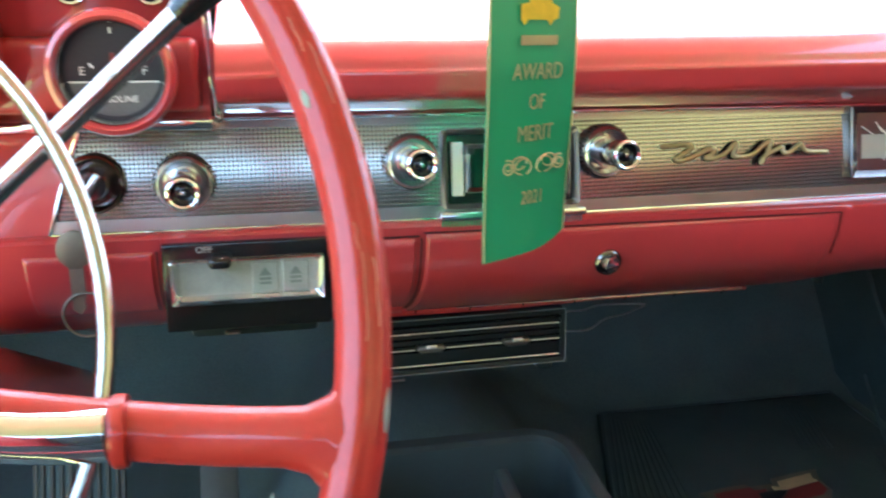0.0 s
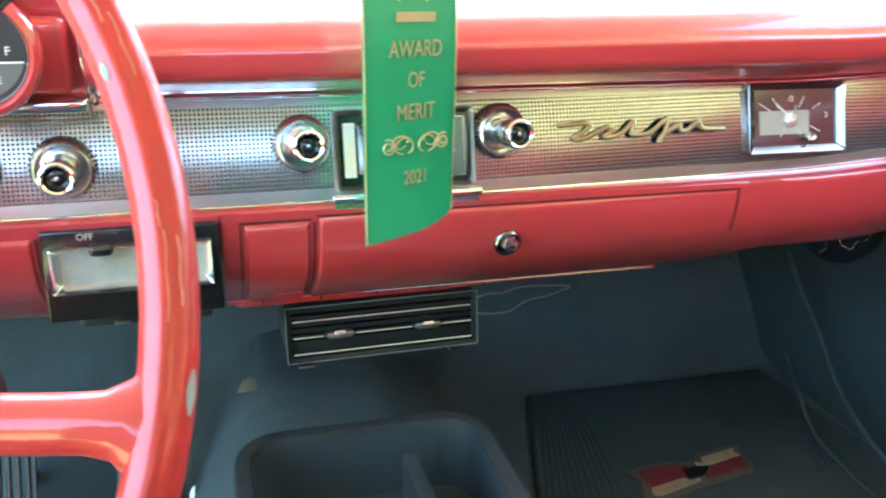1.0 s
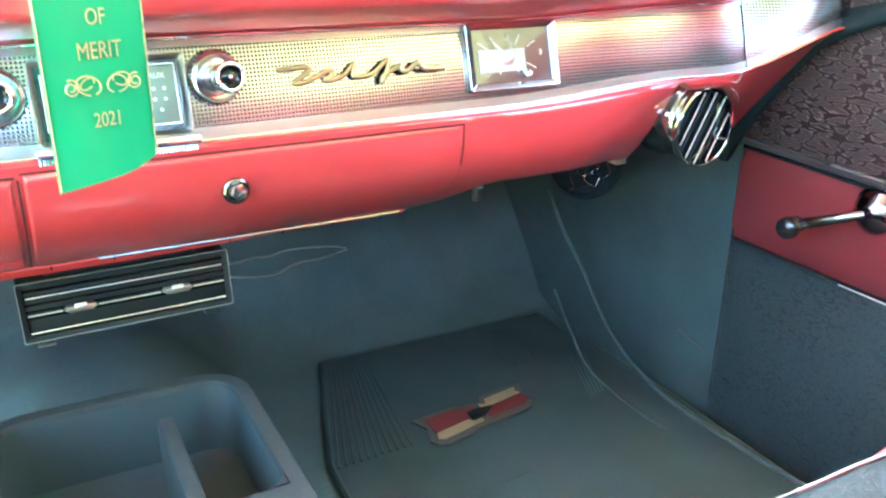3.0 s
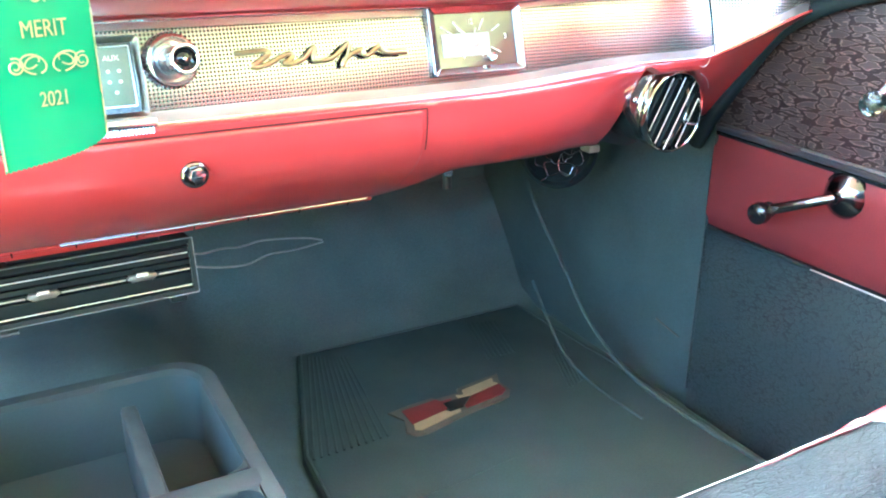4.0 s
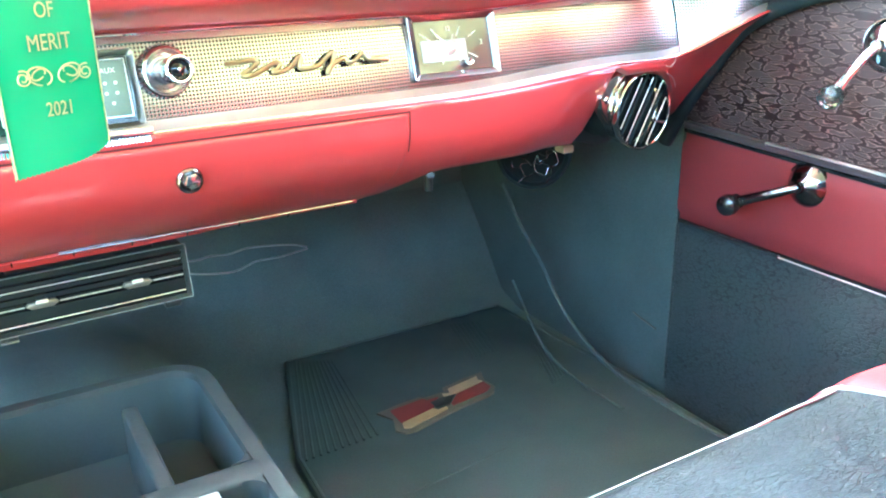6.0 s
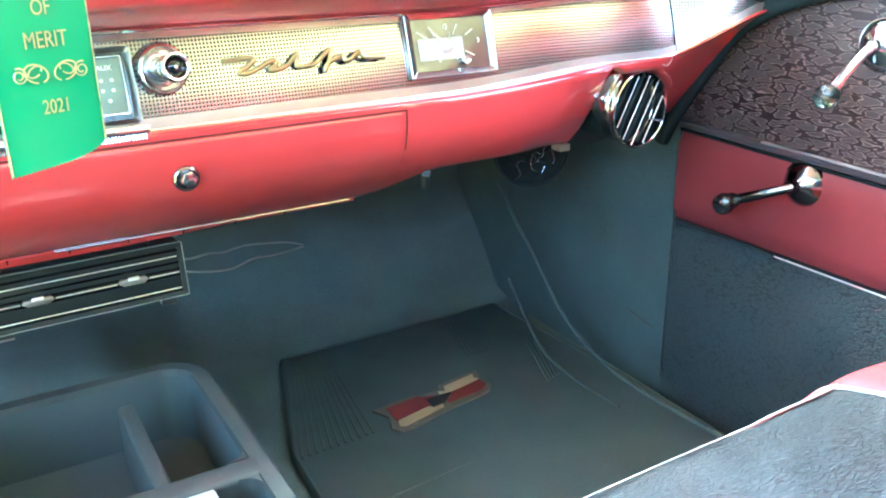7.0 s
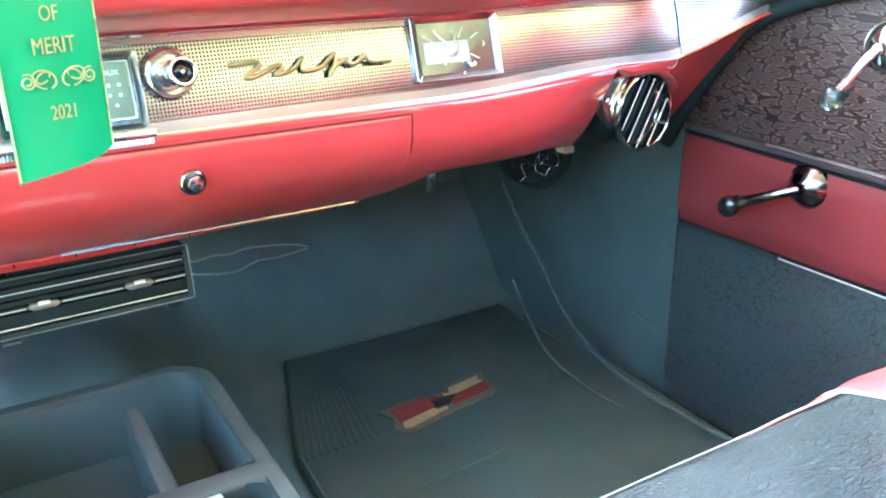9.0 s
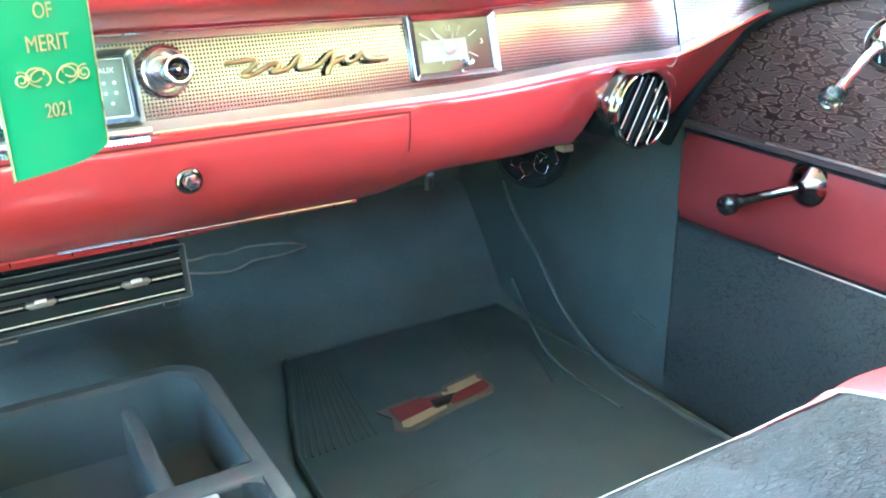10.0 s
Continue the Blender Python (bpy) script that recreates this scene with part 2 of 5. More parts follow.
def cellular(name, ground, line, scale=(26, 26, 60), warp=0.5, gap=0.05, width=0.05, rough=0.5, relief=0.0006, spec=0.5, seam=None):
    """Embossed vinyl of warped cells: each cell edged by a raised paler line, with a dark gap between."""
    mat = surf(name, ground, rough, mottle=(9, 0.2), grain=(500, 0.1), bump=None, spec=spec)
    nt = mat.node_tree
    n, l = nt.nodes, nt.links
    bsdf = n["Principled BSDF"]
    tc = n.new("ShaderNodeTexCoord")
    mp = n.new("ShaderNodeMapping")
    mp.inputs["Scale"].default_value = scale
    l.new(tc.outputs["Object"], mp.inputs[0])
    nz = n.new("ShaderNodeTexNoise")
    nz.inputs["Scale"].default_value = 1.1
    nz.inputs["Detail"].default_value = 1.5
    l.new(mp.outputs[0], nz.inputs["Vector"])
    vm = n.new("ShaderNodeVectorMath")
    vm.operation = "MULTIPLY_ADD"
    l.new(nz.outputs["Color"], vm.inputs[0])
    vm.inputs[1].default_value = (warp, warp, warp)
    l.new(mp.outputs[0], vm.inputs[2])
    vo = n.new("ShaderNodeTexVoronoi")
    vo.feature = "DISTANCE_TO_EDGE"
    vo.inputs["Scale"].default_value = 1.0
    l.new(vm.outputs[0], vo.inputs["Vector"])
    ramp = n.new("ShaderNodeValToRGB")
    e = ramp.color_ramp.elements
    e[0].position, e[0].color = 0.0, (0, 0, 0, 1)
    e[1].position, e[1].color = gap, (0, 0, 0, 1)
    for p, v in ((gap + width * 0.4, 1.0), (gap + width, 1.0), (gap + width * 1.6, 0.35), (0.9, 0.35)):
        el = e.new(p)
        el.color = (v, v, v, 1)
    l.new(vo.outputs["Distance"], ramp.inputs[0])
    band = n.new("ShaderNodeMapRange")
    band.inputs[1].default_value, band.inputs[2].default_value = 0.6, 1.0
    l.new(ramp.outputs[0], band.inputs[0])
    mix = n.new("ShaderNodeMix")
    mix.data_type = "RGBA"
    old = bsdf.inputs["Base Color"].links[0].from_socket
    l.new(band.outputs[0], mix.inputs[0])
    l.new(old, mix.inputs[6])
    mix.inputs[7].default_value = (*line, 1)
    if seam:
        cut = n.new("ShaderNodeMapRange")
        cut.inputs[1].default_value, cut.inputs[2].default_value = gap * 0.8, gap
        l.new(vo.outputs["Distance"], cut.inputs[0])
        under = n.new("ShaderNodeMix")
        under.data_type = "RGBA"
        l.new(cut.outputs[0], under.inputs[0])
        under.inputs[6].default_value = (*seam, 1)
        l.new(old, under.inputs[7])
        l.new(under.outputs[2], mix.inputs[6])
    l.new(mix.outputs[2], bsdf.inputs["Base Color"])
    b = n.new("ShaderNodeBump")
    b.inputs["Strength"].default_value, b.inputs["Distance"].default_value = 0.8, relief
    l.new(ramp.outputs[0], b.inputs["Height"])
    l.new(b.outputs[0], bsdf.inputs["Normal"])
    return mat


def crackle(name, crack, top, scale, warp=0.9, rough=0.35, relief=0.0009, spec=0.6):
    """Grained vinyl: long pebbles with dark cracks between, fading out in worn patches."""
    mat = surf(name, top, rough, mottle=(14, 0.16), grain=(900, 0.08), bump=None, spec=spec)
    nt = mat.node_tree
    n, l = nt.nodes, nt.links
    bsdf = n["Principled BSDF"]
    tc = n.new("ShaderNodeTexCoord")
    mp = n.new("ShaderNodeMapping")
    mp.inputs["Scale"].default_value = scale
    l.new(tc.outputs["Object"], mp.inputs[0])
    nz = n.new("ShaderNodeTexNoise")
    nz.inputs["Scale"].default_value = 0.8
    l.new(mp.outputs[0], nz.inputs["Vector"])
    vm = n.new("ShaderNodeVectorMath")
    vm.operation = "MULTIPLY_ADD"
    l.new(nz.outputs["Color"], vm.inputs[0])
    vm.inputs[1].default_value = (warp, warp, warp)
    l.new(mp.outputs[0], vm.inputs[2])
    vo = n.new("ShaderNodeTexVoronoi")
    vo.feature = "DISTANCE_TO_EDGE"
    vo.inputs["Scale"].default_value = 1.0
    l.new(vm.outputs[0], vo.inputs["Vector"])
    patch = n.new("ShaderNodeTexNoise")
    patch.inputs["Scale"].default_value = 22
    patch.inputs["Detail"].default_value = 3
    l.new(tc.outputs["Object"], patch.inputs["Vector"])
    gate = n.new("ShaderNodeMapRange")
    gate.inputs[1].default_value, gate.inputs[2].default_value = 0.36, 0.58
    gate.inputs[3].default_value, gate.inputs[4].default_value = 0.4, 1.0
    l.new(patch.outputs["Fac"], gate.inputs[0])
    dip = n.new("ShaderNodeMapRange")
    dip.inputs[1].default_value, dip.inputs[2].default_value = 0.02, 0.13
    dip.inputs[3].default_value, dip.inputs[4].default_value = 1.0, 0.0
    l.new(vo.outputs["Distance"], dip.inputs[0])
    mul = n.new("ShaderNodeMath")
    mul.operation = "MULTIPLY"
    l.new(dip.outputs[0], mul.inputs[0])
    l.new(gate.outputs[0], mul.inputs[1])
    mix = n.new("ShaderNodeMix")
    mix.data_type = "RGBA"
    old = bsdf.inputs["Base Color"].links[0].from_socket
    l.new(mul.outputs[0], mix.inputs[0])
    l.new(old, mix.inputs[6])
    mix.inputs[7].default_value = (*crack, 1)
    l.new(mix.outputs[2], bsdf.inputs["Base Color"])
    b = n.new("ShaderNodeBump")
    b.invert = True
    b.inputs["Strength"].default_value, b.inputs["Distance"].default_value = 1.0, relief
    l.new(mul.outputs[0], b.inputs["Height"])
    l.new(b.outputs[0], bsdf.inputs["Normal"])
    return mat


RED = surf("red_enamel", (0.44, 0.040, 0.046), 0.28, coat=0.8, mottle=(5, 0.015), grain=(900, 0.012), bump=None, rough_var=0.02)
RED.node_tree.nodes["Principled BSDF"].inputs["Coat Roughness"].default_value = 0.03
RED_WHEEL = surf("red_wheel_enamel", (0.37, 0.022, 0.015), 0.50, coat=0.46, mottle=(30, 0.12), grain=(400, 0.10), bump=(120, 0.0008), rough_var=0.5, spec=0.3, wear=(75, 0.24, (0.46, 0.15, 0.10)))
RED_WHEEL.node_tree.nodes["Principled BSDF"].inputs["Coat Roughness"].default_value = 0.05
STREAK = surf("pale_highlight", (0.52, 0.22, 0.15), 0.4, mottle=(200, 0.3), grain=(700, 0.2))
PRIMER = surf("grey_chip", (0.26, 0.29, 0.24), 0.7)
CHROME = surf("chrome", (0.80, 0.80, 0.80), 0.07, 1.0, mottle=(30, 0.06), grain=(800, 0.02), bump=(90, 0.0001), rough_var=0.4)
BRUSHED = surf("satin_chrome", (0.42, 0.41, 0.40), 0.2, 1.0, mottle=(25, 0.06), grain=(800, 0.03), bump=(200, 0.00008), rough_var=0.3)
AGED = surf("aged_chrome", (0.56, 0.56, 0.57), 0.16, 1.0, mottle=(40, 0.2), grain=(800, 0.05), bump=(120, 0.0001), rough_var=0.4)
SOFT = surf("worn_chrome", (0.52, 0.50, 0.46), 0.14, 1.0, mottle=(40, 0.2), grain=(800, 0.05), bump=(120, 0.0001), rough_var=0.4)
KNOB = surf("knob_chrome", (0.70, 0.70, 0.71), 0.20, 1.0, mottle=(40, 0.1), grain=(800, 0.04), bump=(120, 0.0001), rough_var=0.4)
PERF = perforated("perforated_trim", (0.42, 0.40, 0.378))
BLACK = surf("black_plastic", (0.014, 0.021, 0.023), 0.35, mottle=(20, 0.2), grain=(500, 0.2), bump=(500, 0.0002))
RUBBER = surf("black_rubber", (0.057, 0.083, 0.085), 0.62, mottle=(15, 0.2), grain=(400, 0.2), bump=(300, 0.0003), spec=0.25)
CARPET = surf("charcoal_carpet", (0.097, 0.138, 0.136), 0.95, mottle=(12, 0.25), grain=(700, 0.5), bump=(900, 0.002), spec=0.2, sheen=0.05)
# darker copy of the carpet: shade at the cowl side put into the colour
COWL_SHADED = surf("shaded_cowl_carpet", (0.060, 0.086, 0.086), 0.95, mottle=(12, 0.25), grain=(700, 0.4), bump=(900, 0.002), spec=0.15, sheen=0.05)
CORD = surf("woven_binding", (0.066, 0.092, 0.092), 0.9, mottle=(30, 0.3), grain=(700, 0.3), bump=(900, 0.001), spec=0.2)
GLOSS = surf("gloss_black", (0.010, 0.011, 0.012), 0.12, mottle=(30, 0.2), grain=(500, 0.1))
GOLD = surf("gold_metal", (0.50, 0.42, 0.24), 0.36, 0.85, mottle=(60, 0.12), grain=(900, 0.05))
WHITE = surf("white_paint", (0.78, 0.77, 0.72), 0.5, mottle=(40, 0.06), grain=(600, 0.04))
CREAM = surf("cream_rubber", (0.38, 0.29, 0.17), 0.6, mottle=(60, 0.15), grain=(600, 0.1))
DULLRED = surf("dark_red_rubber", (0.17, 0.026, 0.028), 0.6, mottle=(60, 0.2), grain=(600, 0.1))
GREYRUB = surf("grey_rubber", (0.095, 0.088, 0.07), 0.6, mottle=(60, 0.2), grain=(600, 0.1))
GREEN = surf("green_satin", (0.030, 0.29, 0.125), 0.32, mottle=(30, 0.06), grain=(1200, 0.05), bump=(700, 0.0001), spec=0.6)
FOIL = surf("gold_foil", (0.62, 0.56, 0.30), 0.32, 0.55, mottle=(80, 0.15), grain=(900, 0.1))
YELLOW = surf("yellow_foil", (0.78, 0.58, 0.05), 0.4, 0.3, mottle=(120, 0.25), grain=(700, 0.1))
DIAL = surf("dial_black", (0.022, 0.021, 0.022), 0.3, mottle=(40, 0.2), grain=(600, 0.2))
DARK_CHROME = surf("shaded_chrome", (0.16, 0.16, 0.17), 0.14, 1.0, mottle=(40, 0.2), grain=(800, 0.05), bump=(120, 0.0001), rough_var=0.4)
BRONZE = surf("dark_chrome", (0.23, 0.20, 0.19), 0.14, 1.0, mottle=(40, 0.2), grain=(800, 0.05), bump=(120, 0.0001), rough_var=0.4)
CLOCK_RIM = surf("dull_clock_chrome", (0.33, 0.31, 0.30), 0.2, 1.0, mottle=(40, 0.2), grain=(800, 0.05), bump=(120, 0.0001), rough_var=0.4)
CLOCK_FACE = surf("clock_face", (0.050, 0.036, 0.038), 0.2, coat=1.0, mottle=(40, 0.15), grain=(600, 0.1))
PEDAL = surf("worn_pedal_rubber", (0.045, 0.043, 0.036), 0.6, mottle=(40, 0.3), grain=(600, 0.2))
DIAL_GREY = surf("dial_grey", (0.10, 0.10, 0.095), 0.4, mottle=(40, 0.2), grain=(600, 0.2))
PANEL_GREY = surf("greenish_grey", (0.15, 0.19, 0.17), 0.35, mottle=(40, 0.2), grain=(600, 0.1))
DIAL_PALE = surf("dial_pale", (0.40, 0.39, 0.34), 0.5, mottle=(60, 0.1), grain=(600, 0.05))
KEYMETAL = surf("worn_brass", (0.20, 0.18, 0.14), 0.5, 0.8, mottle=(80, 0.3), grain=(700, 0.1))
ALUMINIUM = surf("satin_aluminium", (0.88, 0.88, 0.87), 0.38, 1.0, mottle=(60, 0.06), grain=(700, 0.03))
CONSOLE = surf("grey_black_plastic", (0.037, 0.052, 0.054), 0.55, mottle=(15, 0.15), grain=(500, 0.15), bump=(600, 0.0002), spec=0.3)
# console plastic darkened to offset the light on its upward faces
CONSOLE_RIM = surf("dimmed_rim_plastic", (0.029, 0.038, 0.038), 0.65, mottle=(40, 0.3), grain=(500, 0.2), bump=(600, 0.0002), spec=0.3)
WIRE = surf("pale_wire", (0.42, 0.42, 0.40), 0.5, mottle=(60, 0.2), grain=(700, 0.1))
LOUVRE = surf("matt_black", (0.014, 0.020, 0.022), 0.85, mottle=(20, 0.2), grain=(500, 0.2), bump=(500, 0.0002), spec=0.1)
VENTBLACK = surf("satin_black", (0.016, 0.022, 0.024), 0.4, mottle=(20, 0.2), grain=(500, 0.2), bump=(500, 0.0002), spec=0.25)
DULL_SILVER = surf("dull_silver", (0.30, 0.33, 0.34), 0.4, 0.2, mottle=(60, 0.2), grain=(700, 0.1))
STRIP = surf("satin_strip", (0.52, 0.50, 0.47), 0.36, 1.0, mottle=(25, 0.1), grain=(800, 0.04), bump=(200, 0.00008), rough_var=0.3)
STEEL = surf("dull_steel", (0.42, 0.40, 0.36), 0.42, 1.0, mottle=(60, 0.25), grain=(700, 0.1))
DOOR_CLOTH = cellular("embossed_vinyl", (0.042, 0.028, 0.028), (0.125, 0.082, 0.074), scale=(44, 44, 165), warp=0.85, gap=0.09, width=0.04, rough=0.5, seam=(0.014, 0.005, 0.005), spec=0.35)
DOOR_LOW = crackle("embossed_black_vinyl", (0.012, 0.017, 0.018), (0.034, 0.045, 0.047), (80, 110, 260), rough=0.5, relief=0.0004, spec=0.35)
SEAT_CLOTH = crackle("grained_seat_vinyl", (0.007, 0.010, 0.011), (0.023, 0.030, 0.032), (115, 460, 300), warp=0.7, rough=0.46, relief=0.0007, spec=0.36)
RED_VINYL = surf("red_vinyl", (0.42, 0.040, 0.045), 0.4, mottle=(10, 0.06), grain=(600, 0.05), bump=(500, 0.0003))
# the dash red taken down, so the door's shade is in the colour
DOOR_RED_SHADED = surf("shaded_red_door_vinyl", (0.135, 0.020, 0.023), 0.42, mottle=(10, 0.08), grain=(600, 0.06), bump=(500, 0.0003))
SHUT = surf("shaded_gap", (0.055, 0.008, 0.009), 0.6, mottle=(30, 0.2), grain=(500, 0.1))
MOULDING = surf("brown_moulding", (0.046, 0.038, 0.040), 0.3, mottle=(20, 0.2), grain=(500, 0.15), bump=(300, 0.0002), spec=0.5)
SCALE = surf("scale_glass", (0.34, 0.37, 0.35), 0.15, coat=1.0, mottle=(45, 0.35), grain=(500, 0.1))
PIPING = surf("pale_piping", (0.45, 0.43, 0.41), 0.4, mottle=(30, 0.1), grain=(500, 0.05))
LINER = surf("headliner", (0.42, 0.40, 0.37), 0.9, mottle=(6, 0.08), grain=(500, 0.1), bump=(300, 0.0005))
GRASS = surf("grass", (0.20, 0.22, 0.09), 0.9, mottle=(0.4, 0.4), grain=(6, 0.4), bump=(8, 0.05))
LEAVES = surf("far_trees", (0.25, 0.21, 0.10), 0.9, mottle=(0.3, 0.7), grain=(2.0, 0.5), bump=(1, 0.4))


def glass(name, tint=(1, 1, 1), rough=0.0):
    mat = bpy.data.materials.new(name)
    mat.use_nodes = True
    b = mat.node_tree.nodes["Principled BSDF"]
    b.inputs["Base Color"].default_value = (*tint, 1)
    b.inputs["Transmission Weight"].default_value = 1.0
    b.inputs["Roughness"].default_value = rough
    b.inputs["IOR"].default_value = 1.45
    return mat


GLASS = glass("clear_glass")
SMOKE = glass("smoked_acrylic", (0.35, 0.45, 0.42), 0.02)


# ---- the shell of the car ----
def structure(name, bm, material, label, smooth=False):
    return tagged(part(name, bm, material, None, "", smooth), label, "car body", kind="structure")


bm = grid([[(x, y, -0.38) for x in np.linspace(-220, 220, 23)] for y in np.linspace(-220, 220, 23)])
structure("ground", bm, GRASS, "green grass reaching to the horizon around the car")
ring = [(34 * math.cos(k * math.pi / 36), 34 * math.sin(k * math.pi / 36)) for k in range(72)]
def tree_top(x, y, k):
    return 5.0 + 1.5 * sm((0.3 - y / 34) / 1.2) + 17.0 * sm((0.3 - y / 34) / 0.6) * sm((x / 34 - 0.12) / 0.22) + 0.8 * math.sin(2.3 * k) + 0.6 * math.sin(5.1 * k)


bm = grid([[(x * (1 + 0.05 * math.sin(3 * k)), y * (1 + 0.05 * math.sin(3 * k)), -0.38 + (tree_top(x, y, k) + 0.38) * j / 4) for k, (x, y) in enumerate(ring)] for j in range(5)], closed_u=True)
structure("backdrop", bm, LEAVES, "far belt of green trees around the field")

XS = 0.67
# floor with the tunnel, and the toe board that rises to the firewall
def floor_z(x, y):
    hump = 0.145 * math.exp(-((x + 0.02) / 0.145) ** 4)
    toe = max(0.0, y - 0.44)
    return hump * (1 - 0.3 * sm((y - 0.3) / 0.3)) + toe * 1.1 * (0.3 + 0.7 * sm(toe / 0.1)) - 0.004 * (1 - sm(abs(x) / 0.3))


bm = grid([[(x, y, floor_z(x, y)) for x in np.linspace(-0.72, 0.72, 61)] for y in np.linspace(-1.9, 0.72, 54)], thick=0.02, toward=(0, 0, 1))
structure("floor", bm, CARPET, "charcoal carpeted car floor with a central tunnel", True)
structure("firewall", join(box((-0.72, 0.60, 0.10), (0.72, 0.64, 0.5775)), box((-0.735, 0.40, 0.578), (0.735, 0.66, 0.5915))), CARPET, "black insulated firewall behind the dashboard")
# added black sheet that deepens the shade behind the pedals
structure("shade_firewall", box((-0.668, 0.566, 0.11), (-0.03, 0.598, 0.56), 0.004, 1), LOUVRE, "matt black sheet added on the firewall to darken the space over the pedals")
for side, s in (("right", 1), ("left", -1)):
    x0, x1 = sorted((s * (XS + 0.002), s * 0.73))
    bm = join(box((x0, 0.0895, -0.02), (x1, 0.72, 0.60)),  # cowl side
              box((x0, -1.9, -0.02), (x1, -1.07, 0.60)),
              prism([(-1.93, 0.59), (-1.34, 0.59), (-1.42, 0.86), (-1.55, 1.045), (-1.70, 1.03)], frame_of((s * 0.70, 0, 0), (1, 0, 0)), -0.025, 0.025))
    structure("wall_" + side, bm, COWL_SHADED if s > 0 else RED, "inner side wall of the car body beside the door")
    lo, hi = Vector((s * 0.70, 0.42, 0.62)), Vector((s * 0.64, 0.11, 1.06))
    structure("trim_" + side, tube([lo, lerp(lo, hi, 0.5) + Vector((s * 0.02, 0.05, 0)), hi], 0.025, 8), RED, "red painted windscreen pillar", True)
structure("ceiling", grid([[(x, y, 1.06 + 0.05 * math.cos(x * 1.9) - 0.03 * sm((-y - 1.2) / 0.7)) for x in np.linspace(-0.73, 0.73, 15)] for y in np.linspace(-1.58, 0.130, 14)], thick=0.03, toward=(0, 0, -1)), LINER, "pale cloth headliner under the roof", True)
structure("wall_rear", join(box((-0.73, -1.95, -0.02), (0.73, -1.90, 0.72)), box((-0.672, -1.90, 0.70), (0.672, -1.62, 0.72))), BLACK, "dark rear bulkhead and parcel shelf below the back window")
pane = structure("window_1", grid([[(x, 0.42 + 0.06 * (1 - (x / 0.72) ** 2) - 0.30 * j / 6, 0.61 + 0.475 * j / 6) for x in np.linspace(-0.70, 0.70, 15)] for j in range(7)], thick=0.004, toward=(0, -1, 0)), GLASS, "curved clear windscreen glass", True)
pane.visible_shadow = False


# ---- the dashboard ----
def wing(x):
    return sm((x - 0.53) / 0.13)


def recess(x):
    """How far the bright trim runs back towards the windscreen on the passenger side, before its end wraps round."""
    return 0.018 * min(1.0, max(0.0, (x - 0.03) / 0.29)) * (1 - 0.75 * sm((x - 0.42) / 0.14))


def trim_bottom(x):
    return 0.010 + recess(x) - 0.030 * wing(x), 0.449 - 0.15 * recess(x) + 0.010 * sm((x - 0.3) / 0.2) + 0.043 * sm((x - 0.54) / 0.13)


def trim_top(x):
    return 0.029 + recess(x) - 0.030 * wing(x), 0.517 - 0.19 * recess(x) + 0.006 * sm((x - 0.3) / 0.2) + 0.043 * sm((x - 0.54) / 0.13)


def on_trim(x, v, off=0.0):
    (y0, z0), (y1, z1) = trim_bottom(x), trim_top(x)
    d = Vector((0, y1 - y0, z1 - z0)).normalized()
    nrm = Vector((0, -d.z, d.y))
    bow = 0.0022 * (1 - (2 * v - 1) ** 2)
    return Vector((x, y0 + (y1 - y0) * v, z0 + (z1 - z0) * v)) + nrm * (off + bow)


def trim_pose(x, z):
    (y0, z0), (y1, z1) = trim_bottom(x), trim_top(x)
    v = (z - z0) / (z1 - z0)
    return frame_of(on_trim(x, v), (0, -(z1 - z0), y1 - y0))


FACE = smooth_line([(0, 0.0105, 0.4492), (0, 0.0040, 0.4488), (0, 0.0016, 0.4470), (0, 0.0010, 0.4440), (0, 0.0040, 0.420), (0, 0.013, 0.400), (0, 0.034, 0.380), (0, 0.064, 0.360), (0, 0.094, 0.3445)], 6)


def face_at(x, s, off=0.0):
    """The lower red face: s runs from the trim (0) to the lower lip (1)."""
    y0, z0 = trim_bottom(x)
    k = min(len(FACE) - 1.001, max(0, s * (len(FACE) - 1)))
    i = int(k)
    p = lerp(FACE[i], FACE[i + 1], k - i)
    d = (FACE[i + 1] - FACE[i]).normalized()
    nrm = Vector((0, d.z, -d.y))
    z = p.z + (z0 - 0.449) * (1 - s)
    tuck = sm((x - 0.38) / 0.14)  # towards the end the face tucks under at a steady slope
    y = p.y * (1 - tuck) + (0.004 + max(0.0, z0 - z) * 0.78) * tuck
    return Vector((x, y + (y0 - 0.010) * (1 - s) ** 2, z)) + nrm * off


def s_for_z(z):
    best = min(range(len(FACE)), key=lambda i: abs(FACE[i].z - z))
    return best / (len(FACE) - 1)


LOW = [(-0.72, 0.3445), (-0.236, 0.3445), (-0.2355, 0.440), (-0.1285, 0.440), (-0.128, 0.3445), (0.245, 0.3445), (0.262, 0.352), (0.295, 0.376), (0.31, 0.379), (0.436, 0.377), (0.478, 0.371), (0.482, 0.385), (0.483, 0.420), (0.487, 0.448), (0.545, 0.4485), (0.556, 0.4465), (0.566, 0.4400), (0.580, 0.4300), (0.600, 0.4165), (0.622, 0.398), (0.645, 0.383), (0.66, 0.376)]


def low_z(x):
    for (x0, z0), (x1, z1) in zip(LOW, LOW[1:]):
        if x0 <= x <= x1:
            return z0 + (z1 - z0) * (x - x0) / (x1 - x0)
    return LOW[-1][1]


